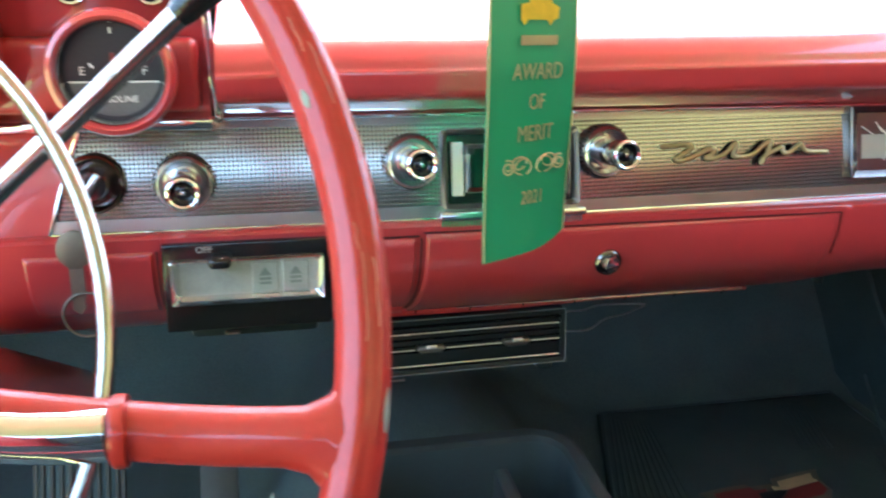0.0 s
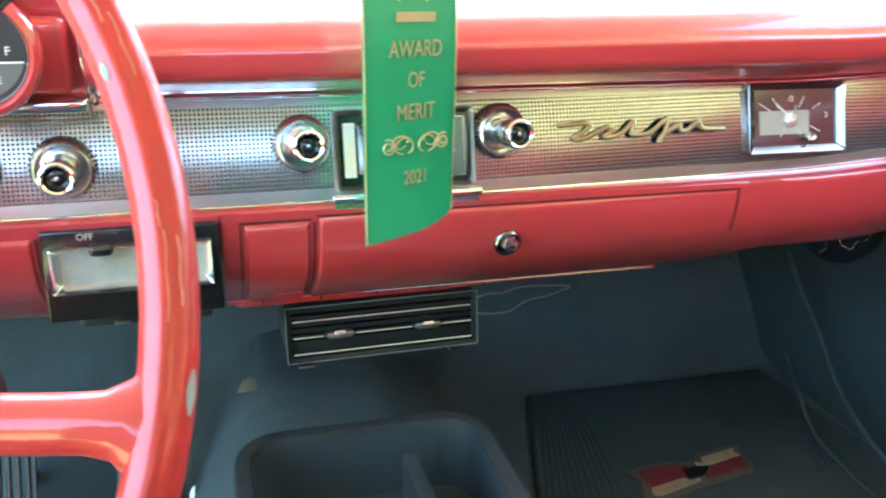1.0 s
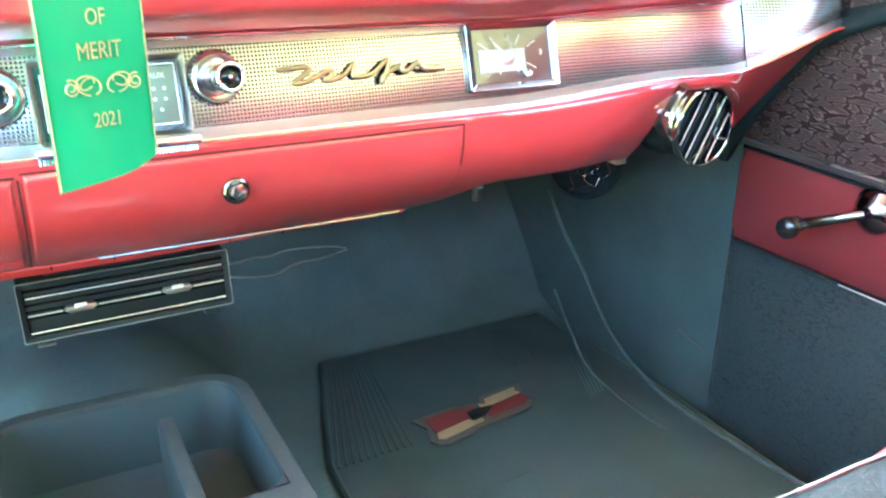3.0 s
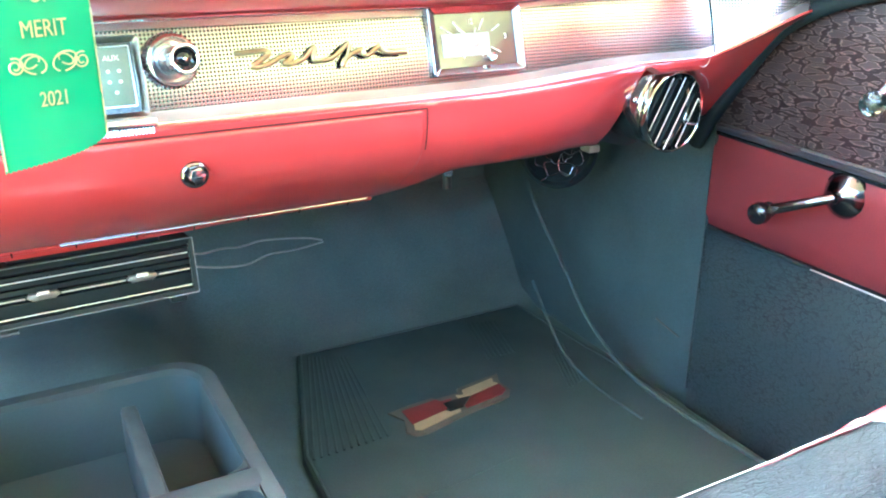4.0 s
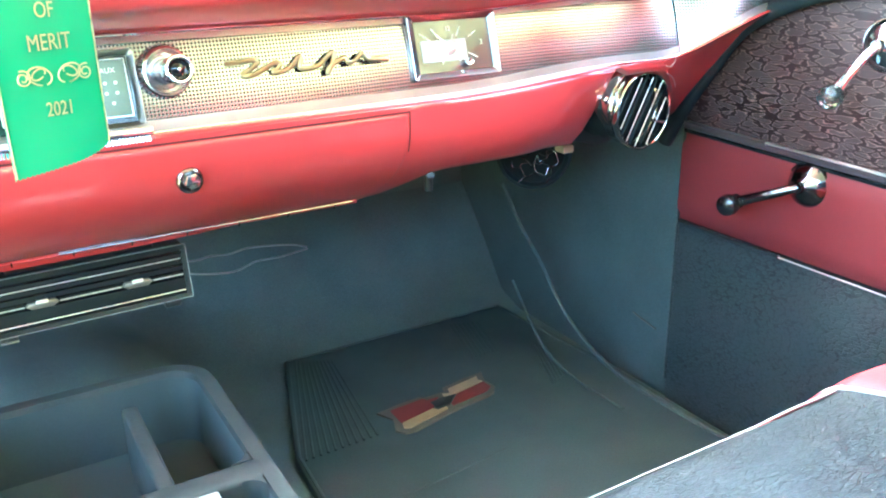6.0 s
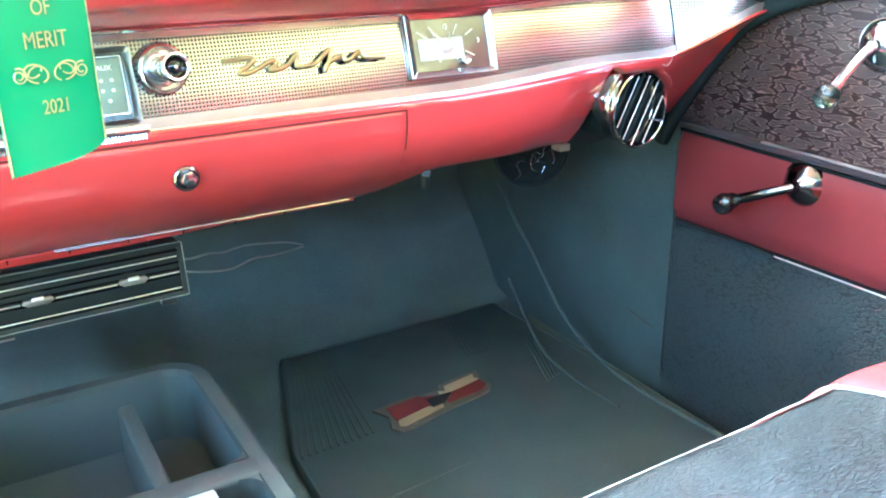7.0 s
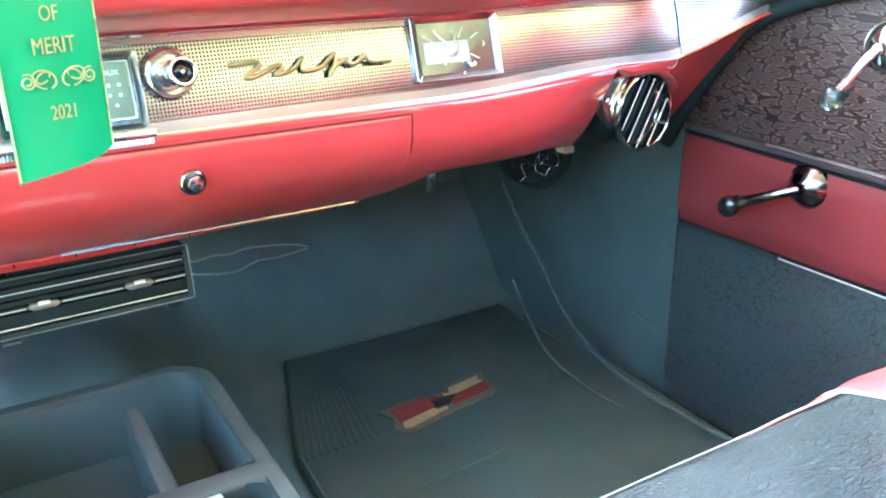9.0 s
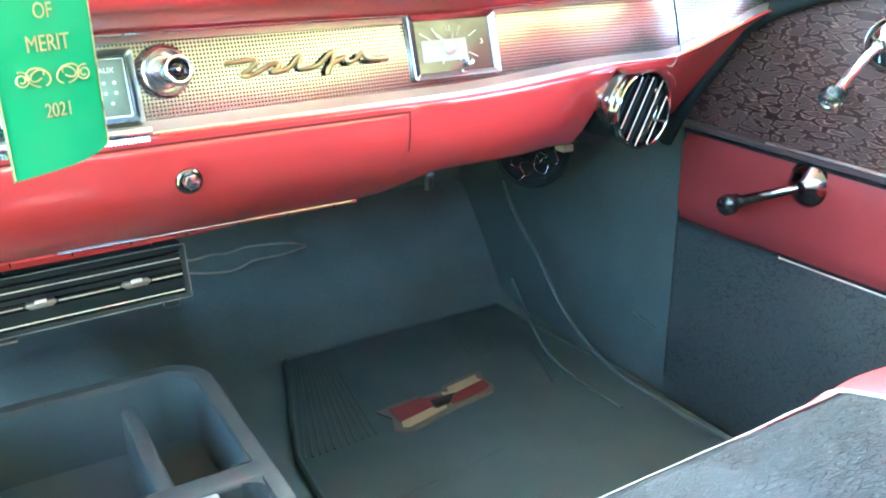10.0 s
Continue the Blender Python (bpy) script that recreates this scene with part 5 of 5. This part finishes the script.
# ---- floor: console, mat, pedals, binding ----
console = root("floor_console", (-0.022, -0.11, 0.14), "black plastic tray console standing on the tunnel", "console")
CX0, CX1, CY0, CY1, CZ = -0.132, 0.078, -0.30, 0.078, 0.233
m0 = pose(0, 0, 0)
oi, oo = round_rect(CX0 + 0.014, CY0 + 0.014, CX1 - 0.014, CY1 - 0.014, 0.026, 8), round_rect(CX0, CY0, CX1, CY1, 0.040, 8)
foot = round_rect(CX0 - 0.006, CY0 - 0.006, CX1 + 0.006, CY1 + 0.006, 0.042, 8)
rows = [[(x, y, 0.10) for x, y in foot], [(x, y, CZ - 0.006) for x, y in oo], [((9 * x + u) / 10, (9 * y + v) / 10, CZ - 0.001) for (x, y), (u, v) in zip(oo, oi)], [((6 * x + u * 4) / 10, (6 * y + v * 4) / 10, CZ) for (x, y), (u, v) in zip(oo, oi)],
        [((x + 9 * u) / 10, (y + 9 * v) / 10, CZ - 0.001) for (x, y), (u, v) in zip(oo, oi)], [(x, y, CZ - 0.006) for x, y in oi], [(x * 0.98, y * 0.98, 0.165) for x, y in oi]]
tray = part("tray", grid(rows[:2], closed_u=True), CONSOLE, console, "black plastic tray wall")
part("tray_rim", grid(rows[1:6], closed_u=True), CONSOLE_RIM, console, "rounded rim, its colour darkened against light from above")
part("tray_lining", grid(rows[5:], closed_u=True), CONSOLE, console)
part("tray_floor", box((CX0 + 0.012, CY0 + 0.012, 0.160), (CX1 - 0.012, CY1 - 0.012, 0.166), 0), CONSOLE, console)
part("cross_rib", box((CX0 + 0.006, -0.1215, 0.166), (CX1 - 0.006, -0.0985, CZ - 0.0005), 0.004, 3), CONSOLE_RIM, console, "cross rib between the compartments")
for x, s in ((CX1 - 0.014, -1), (CX0 + 0.014, 1)):
    for y, q in ((-0.0985, 1), (-0.1215, -1)):
        # rounded webs where the rib meets the rim
        arc = [(x, y)] + [(x + s * 0.014 * (1 - math.sin(a0)), y + q * 0.014 * (1 - math.cos(a0))) for a0 in np.linspace(0, math.pi / 2, 7)]
        part("web", prism(arc if s * q > 0 else arc[::-1], m0, 0.170, CZ - 0.001), CONSOLE_RIM, console)
part("long_rib", box((-0.0010, -0.099, 0.166), (0.0115, 0.028, CZ - 0.004), 0.003, 3), CONSOLE_RIM, console, "rib dividing the front compartment")
plate = part("silver_plate", box((-0.035, -0.175, 0.166), (0.033, -0.1235, 0.2335), 0.002, 2), DULL_SILVER, console, "bright metal insert in the rear compartment")

mat_thing = root("floor_mat", (0.42, 0.2, 0.0), "black ribbed rubber floor mat with an inlaid emblem", "floor mat")
mo = [(0.272, 0.438), (0.640, 0.436), (0.656, 0.20), (0.656, -0.24), (0.165, -0.24), (0.196, 0.20)]
part("mat_sheet", prism(mo, m0, 0.0015, 0.010, 0.006), RUBBER, mat_thing, "black rubber sheet")
for k in range(len(mo)):
    a0, b0 = Vector((*mo[k], 0.011)), Vector((*mo[(k + 1) % len(mo)], 0.011))
    c = Vector((0.42, 0.2, 0.011))
    part("mat_border", tube([lerp(a0, c, 0.025), lerp(b0, c, 0.025)], 0.002, 8, flat=0.7), RUBBER, mat_thing)
def mat_ribs(first, last, count):
    """Fine ribs between two end lines, each (x, y) at the front and (x, y) at the rear."""
    for k in range(count):
        q = k / (count - 1)
        (ax, ay), (bx, by) = [(lerp((*u, 0), (*v, 0), q).x, lerp((*u, 0), (*v, 0), q).y) for u, v in zip(first, last)]
        part("rib", tube([(ax, ay, 0.0103), (bx, by, 0.0103)], 0.0015, 6), RUBBER, mat_thing)


mat_ribs(((0.284, 0.424), (0.206, 0.190)), ((0.330, 0.400), (0.300, 0.194)), 11)
mat_ribs(((0.533, 0.410), (0.503, 0.300)), ((0.572, 0.396), (0.545, 0.299)), 7)
mat_ribs(((0.599, 0.288), (0.556, 0.182)), ((0.622, 0.288), (0.582, 0.191)), 5)
part("crease", tube(smooth_line([(0.262, 0.073, 0.0098), (0.330, 0.078, 0.0102), (0.416, 0.089, 0.0098)], 5), 0.0010, 6), RUBBER, mat_thing)
EMBLEM = Matrix.Translation((0.405, 0.216, 0)) @ Matrix.Diagonal((0.93, 0.93, 1, 1)) @ Matrix.Translation((-0.405, -0.216, 0))
eo = [(0.313, 0.238), (0.352, 0.243), (0.383, 0.245), (0.386, 0.238), (0.420, 0.238), (0.424, 0.250), (0.462, 0.256), (0.497, 0.260), (0.486, 0.236), (0.490, 0.214), (0.480, 0.200), (0.468, 0.196), (0.405, 0.188), (0.340, 0.172), (0.324, 0.174), (0.315, 0.186), (0.326, 0.212)]
emblem = part("emblem", prism(eo, EMBLEM, 0.009, 0.0125, 0.001), GREYRUB, mat_thing, "grey edged inlay")
part("inlay", prism([(0.331, 0.232), (0.384, 0.236), (0.387, 0.229), (0.405, 0.229), (0.385, 0.207), (0.330, 0.196)], EMBLEM, 0.010, 0.0137), DULLRED, emblem, "dark red inlay")
part("inlay", prism([(0.331, 0.196), (0.383, 0.206), (0.388, 0.199), (0.402, 0.201), (0.401, 0.195), (0.335, 0.180), (0.327, 0.184)], EMBLEM, 0.010, 0.0139), CREAM, emblem, "cream inlay")
part("inlay", prism([(0.424, 0.229), (0.428, 0.241), (0.482, 0.250), (0.478, 0.240), (0.482, 0.234), (0.432, 0.224), (0.413, 0.226), (0.414, 0.233)], EMBLEM, 0.010, 0.0139), CREAM, emblem, "cream inlay")
part("inlay", prism([(0.432, 0.222), (0.482, 0.232), (0.483, 0.214), (0.472, 0.206), (0.412, 0.199), (0.412, 0.205)], EMBLEM, 0.010, 0.0137), DULLRED, emblem, "dark red inlay")
part("inlay", prism([(0.388, 0.222), (0.411, 0.224), (0.430, 0.222), (0.410, 0.204), (0.388, 0.203)], EMBLEM, 0.010, 0.0141), BLACK, emblem, "dark centre block")

for x, w, z, name, label in ((-0.365, 0.085, 0.122, "brake_pedal", "ribbed rubber brake pedal"), (-0.232, 0.040, 0.12, "accelerator_pedal", "tall worn accelerator pedal")):
    ped = root(name, (x, 0.30, z - 0.05), label, "pedal")
    tall = 0.10 if w > 0.05 else 0.20
    pm = frame_of((x, 0.26, z - (0.0 if w > 0.05 else 0.06)), (0, -1, 0.55))
    part("pad", box((-w / 2, -tall / 2, -0.006), (w / 2, tall / 2, 0.004), 0.004, 2, pm), PEDAL if w < 0.05 else RUBBER, ped)
    if w > 0.05:
        for k in range(9):
            part("rib", box((-w / 2 + 0.006 + 0.0088 * k, -tall / 2 + 0.006, 0.003), (-w / 2 + 0.010 + 0.0088 * k, tall / 2 - 0.006, 0.0065), 0.001, 1, pm), PEDAL, ped)
        part("trim_ring", ring_plate(round_rect(-w / 2 - 0.001, -tall / 2 - 0.001, w / 2 + 0.001, tall / 2 + 0.001, 0.005), round_rect(-w / 2 + 0.003, -tall / 2 + 0.003, w / 2 - 0.003, tall / 2 - 0.003, 0.004), pm, 0, 0.006), PEDAL, ped)
    part("arm", tube([pm @ Vector((0, 0, -0.006)), pm @ Vector((0, -tall * 0.3, -0.08)), pm @ Vector((0, -tall * 0.4, -0.20))], 0.008, 8), BLACK, ped)

binding = root("carpet_binding", (0.62, 0.20, 0.05), "dark carpet edge binding at the cowl side", "carpet edge")
part("cord", tube(smooth_line([(0.612, 0.385, 0.23), (0.615, 0.345, 0.178), (0.62, 0.306, 0.137), (0.62, 0.23, 0.068), (0.62, 0.133, 0.033), (0.62, 0.012, 0.030), (0.63, -0.10, 0.03)], 8), 0.0032, 10), CORD, binding)
part("cord", tube(smooth_line([(0.575, 0.305, 0.112), (0.578, 0.265, 0.064), (0.580, 0.225, 0.030), (0.585, 0.16, 0.014), (0.59, 0.08, 0.012)], 8), 0.0022, 8), CORD, binding)

part("kick_streak", tube(smooth_line([(0.6695, 0.157, 0.0965), (0.6688, 0.136, 0.0930), (0.6695, 0.114, 0.0886)], 5), 0.0010, 6), GREYRUB, binding, "pale streak on the kick panel")

# ---- seat ----
seat = root("bench_seat", (0, -0.6, 0.0), "bench seat in grained black vinyl with red ends and pale piping", "car seat")
SF, SZ, SI = -0.297, 0.268, 0.400


def cushion(x, k):
    """Section of the cushion: k runs from the back over the top to the front foot."""
    e = abs(x)
    end = sm((e - 0.36) / 0.30)
    pts = [(-0.86, SZ + 0.0), (-0.70, SZ + 0.020), (-0.50, SZ + 0.022), (-0.38, SZ + 0.012), (SF - 0.030, SZ + 0.004), (SF - 0.010, SZ - 0.002), (SF, SZ - 0.014), (SF + 0.002, SZ - 0.05), (SF - 0.012, SZ - 0.16), (SF - 0.02, 0.06)]
    y, z = pts[k]
    puff = sm((e - 0.360) / 0.08) * (k < 8)  # the end bolster stands a little proud
    drift = 0.026 * (0, 0.25, 0.7, 1.0)[max(0, min(3, 6 - k))] * max(0.0, 1 - abs(e - SI) / 0.12)
    return Vector((x + math.copysign(drift, x), y - 0.035 * end * (1 if k > 3 else 0.2) * sm((e - 0.44) / 0.2) + 0.004 * puff, z + 0.012 * math.sin(min(1, e / 0.6) * math.pi) * (k < 6) - 0.030 * sm((e - 0.54) / 0.07) * (k < 6) + 0.009 * puff * (k < 7)))


def seat_sheet(x0, x1, n=24):
    cols = np.linspace(x0, x1, n)
    secs = [smooth_line([cushion(x, k) for k in range(10)], 5) for x in cols]
    return grid([[secs[j][i] for j in range(n)] for i in range(len(secs[0]))], thick=0.004, toward=(0, 0.3, 1))


part("cushion", seat_sheet(-SI, SI, 40), SEAT_CLOTH, seat, "grained blue-black vinyl cushion")
for s in (1, -1):
    part("bolster", seat_sheet(min(s * SI, s * 0.61), max(s * SI, s * 0.61), 18), RED_VINYL, seat, "smooth red vinyl end bolster")
    part("end_piping", tube([p + Vector((0, 0, 0.001)) for p in smooth_line([cushion(s * SI, k) for k in range(9)], 6)], 0.0015, 8), PIPING, seat, "pale piping")
def corner_line(x, s):
    """Section over the front edge at x, and how far along it the piping lies."""
    sec = smooth_line([cushion(s * x, k) for k in (4, 5, 6, 7)], 8)
    first = 11 - 6.5 * sm((x - 0.335) / 0.065)

    def at(v):
        i = min(len(sec) - 2, int(v))
        return lerp(sec[i], sec[i + 1], v - i)
    return at, first


for s in (1, -1):
    rows, seam = [], []
    for j in range(21):
        x = 0.320 + (SI + 0.003 - 0.320) * j / 20
        at, first = corner_line(x, s)
        rows.append([at(first + (22 - first) * q / 12) + Vector((0, 0.0014, 0.0014)) for q in range(13)])
        seam.append(at(first) + Vector((0, 0.0018, 0.0018)))
    part("bolster_corner", grid(rows, thick=0.0006, toward=(0, 0.5, 1)), RED_VINYL, seat, "red vinyl wrapped over the front corner")
    part("corner_piping", tube(seam, 0.0007, 8), PIPING, seat, "pale piping round the corner")
pipe = []
for x in np.linspace(-0.322, 0.322, 60):
    at, first = corner_line(abs(x), 1 if x > 0 else -1)
    pipe.append(at(first) + Vector((0, 0.0018, 0.0018)))
part("front_piping", tube(pipe, 0.0004, 8), PIPING, seat, "pale piping along the front edge")
part("base", box((-0.60, -0.84, 0.0), (0.60, SF - 0.03, 0.20), 0.02, 2), BLACK, seat)
part("backrest", box((-0.40, -1.05, 0.16), (0.40, -0.88, 0.74), 0.05, 4), SEAT_CLOTH, seat, "grained blue-black vinyl backrest")
for x0, x1 in ((-0.655, -0.401), (0.401, 0.655)):
    part("back_bolster", box((x0, -1.05, 0.16), (x1, -0.88, 0.735), 0.05, 4), RED_VINYL, seat, "red vinyl backrest end")

# ---- the passenger door ----
door = root("door_1", (XS, -0.5, 0.12), "closed car door in red and embossed dark vinyl", "car door", kind="structure")
DY0, DY1 = -1.06, 0.088


def door_x(y, z):
    return XS + 0.020 * sm((z - 0.40) / 0.25)


def door_sheet(z0, z1, off=0.0, y0=DY0, y1=DY1, nz=8, ny=40):
    rows = []
    for i in range(nz + 1):
        z = z0 + (z1 - z0) * i / nz
        rows.append([(door_x(y, z) - off * (1 if 0 < i < nz else 0.0), y, z) for y in np.linspace(y0, y1, ny)])
    return grid(rows, thick=0.006, toward=(-1, 0, 0))


part("upper_panel", door_sheet(0.345, 0.640, 0.003), DOOR_CLOTH, door, "dark embossed vinyl with reddish cell outlines")
part("middle_panel", door_sheet(0.249, 0.357, 0.006), DOOR_RED_SHADED, door, "smooth red vinyl panel, its colour darkened for shade")
part("lower_panel", door_sheet(0.0, 0.243, 0.003), DOOR_LOW, door, "black embossed vinyl lower panel")
part("frame", box((XS + 0.008, DY0, -0.02), (0.726, DY1, 0.645), 0.004, 1), BLACK, door, "black door frame")
SHEAR = Matrix(((1, 0, 0, 0), (0, 1, 0, 0), (0, 0.030, 1, -0.0026), (0, 0, 0, 1)))
part("strip", box((XS - 0.0090, DY0, 0.3615), (XS + 0.002, DY1, 0.3698), 0.003, 3, SHEAR), MOULDING, door, "dark brown moulding strip")
part("strip_groove", box((XS - 0.0062, DY0, 0.3565), (XS + 0.002, DY1, 0.3622), 0.001, 2, SHEAR), GLOSS, door, "black groove under the moulding")
# aluminium bar draws the highlight, only where the moulding shines to the rear
part("strip_highlight", box((XS - 0.0108, DY0, 0.3692), (XS - 0.006, -0.030, 0.3712), 0.0008, 2, SHEAR), ALUMINIUM, door, "bright line standing in for the highlight on the moulding")
# pale rear and black front paint the piping's highlight fading forwards
part("piping", tube([(XS - 0.004, y, 0.2460) for y in np.linspace(DY0, -0.060, 20)], 0.0008, 8), PIPING, door, "pale piping under the red panel")
part("welt", tube([(XS - 0.004, y, 0.2460) for y in np.linspace(-0.060, DY1 - 0.003, 10)], 0.0030, 8), BLACK, door, "dark front end of the piping, where its highlight fades")
part("edge_welt", tube([(XS - 0.004, DY1, z) for z in np.linspace(0.03, 0.37, 14)], 0.002, 8), DOOR_LOW, door, "black edge welt")


def crank(y, z, tip, name, label, knob_mat, arm_mat, hub_mat):
    hub = Vector((door_x(y, z) - 0.003, y, z))
    cmat = frame_of(hub, (-1, 0, 0))
    c = part(name, lathe([(0.0245, -0.004), (0.0250, 0.0010), (0.0240, 0.0028), (0.0226, 0.0030), (0.0218, 0.0042), (0.0185, 0.0075), (0.0140, 0.0105), (0.0090, 0.0128), (0.0062, 0.0150), (0.0055, 0.0185), (0.0, 0.0195)], cmat, 44), hub_mat, door, label)
    t = Vector(tip)
    start = hub + Vector((-0.0175, 0, 0))
    d = (t - start)
    part("crank_arm", tube([start, start + d * 0.15 + Vector((-0.004, 0, 0)), start + d * 0.55 + Vector((-0.006, 0, 0)), t], 0.0046, 12, flat=0.6, up=(-1, 0, 0), taper=lambda k: 0.95 + 0.25 * k), arm_mat, c, "tapered crank arm")
    for k in (-1, 0, 1):
        o = start + d * 0.72 + Vector((-0.008, 0, 0))
        w = Vector((0, -d.z, d.y)).normalized() * 0.0022 * k
        part("arm_line", tube([o + w, o + w + d * 0.2], 0.0006, 6), CHROME, c)
    part("crank_knob", lathe([(0.0060, -0.006), (0.0085, -0.002), (0.0070, 0.002), (0.0106, 0.008), (0.0118, 0.013), (0.0108, 0.019), (0.0062, 0.0225), (0.0, 0.023)], frame_of(t + Vector((0.006, 0, 0)), (-1, -0.15, -0.05)), 32), knob_mat, c, "rounded grip knob")
    return c


crank(-0.084, 0.3325, (0.628, -0.022, 0.3045), "window_crank", "chrome window crank with a dark knob", GLOSS, DARK_CHROME, DARK_CHROME)
crank(-0.142, 0.4780, (0.640, -0.116, 0.4320), "door_handle", "chrome door handle with a clear knob", SMOKE, AGED, AGED)

# red painted garnish along the window sill
part("garnish", grid([[(XS - 0.016 + dx, y, z) for y in np.linspace(DY0, DY1, 24)] for dx, z in ((0.030, 0.562), (0.008, 0.574), (0.000, 0.610), (0.004, 0.660), (0.020, 0.692), (0.058, 0.704))], thick=0.004, toward=(-1, 0, 1)), RED, door, "red painted window sill moulding")

# ---- the driver's door, standing open ----
SWING = Matrix.Translation((-XS, DY1, 0)) @ Matrix.Rotation(radians(-62), 4, "Z") @ Matrix.Translation((XS, -DY1, 0)) @ Matrix.Diagonal((-1, 1, 1, 1))


def swung(bm):
    bm.transform(SWING)
    return bm


door_left = root("door_2", (-XS, DY1, 0.12), "driver's door in red and embossed dark vinyl, standing open", "car door", kind="structure")
part("upper_panel", swung(door_sheet(0.345, 0.640, 0.003)), DOOR_CLOTH, door_left)
part("middle_panel", swung(door_sheet(0.249, 0.350, 0.006)), DOOR_RED_SHADED, door_left)
part("lower_panel", swung(door_sheet(0.0, 0.243, 0.003)), DOOR_LOW, door_left)
part("frame", swung(box((XS + 0.008, DY0, -0.02), (0.726, DY1, 0.645), 0.004, 1)), RED, door_left, "red painted outer shell")

# rubber seal between the dash end and the door
seal = root("door_seal", (0.665, 0.06, 0.40), "black rubber door seal at the dash end", "door seal")
line = [(0.662, 0.115, 0.340), (0.662, 0.100, 0.368), (0.662, 0.080, 0.398), (0.662, 0.060, 0.426), (0.662, 0.026, 0.470), (0.663, 0.000, 0.491), (0.666, -0.045, 0.512), (0.669, -0.10, 0.527), (0.674, -0.2, 0.545)]
part("tube", tube(smooth_line(line, 6), 0.0090, 14), LOUVRE, seal)
part("flange", grid([[Vector(p) + Vector((0, 0.004, 0)), (0.668, p[1] + 0.02, p[2] + 0.002), (0.674, p[1] + 0.05, p[2])] for p in smooth_line(line[:8], 4)], thick=0.003, toward=(-1, -1, 0)), LOUVRE, seal)
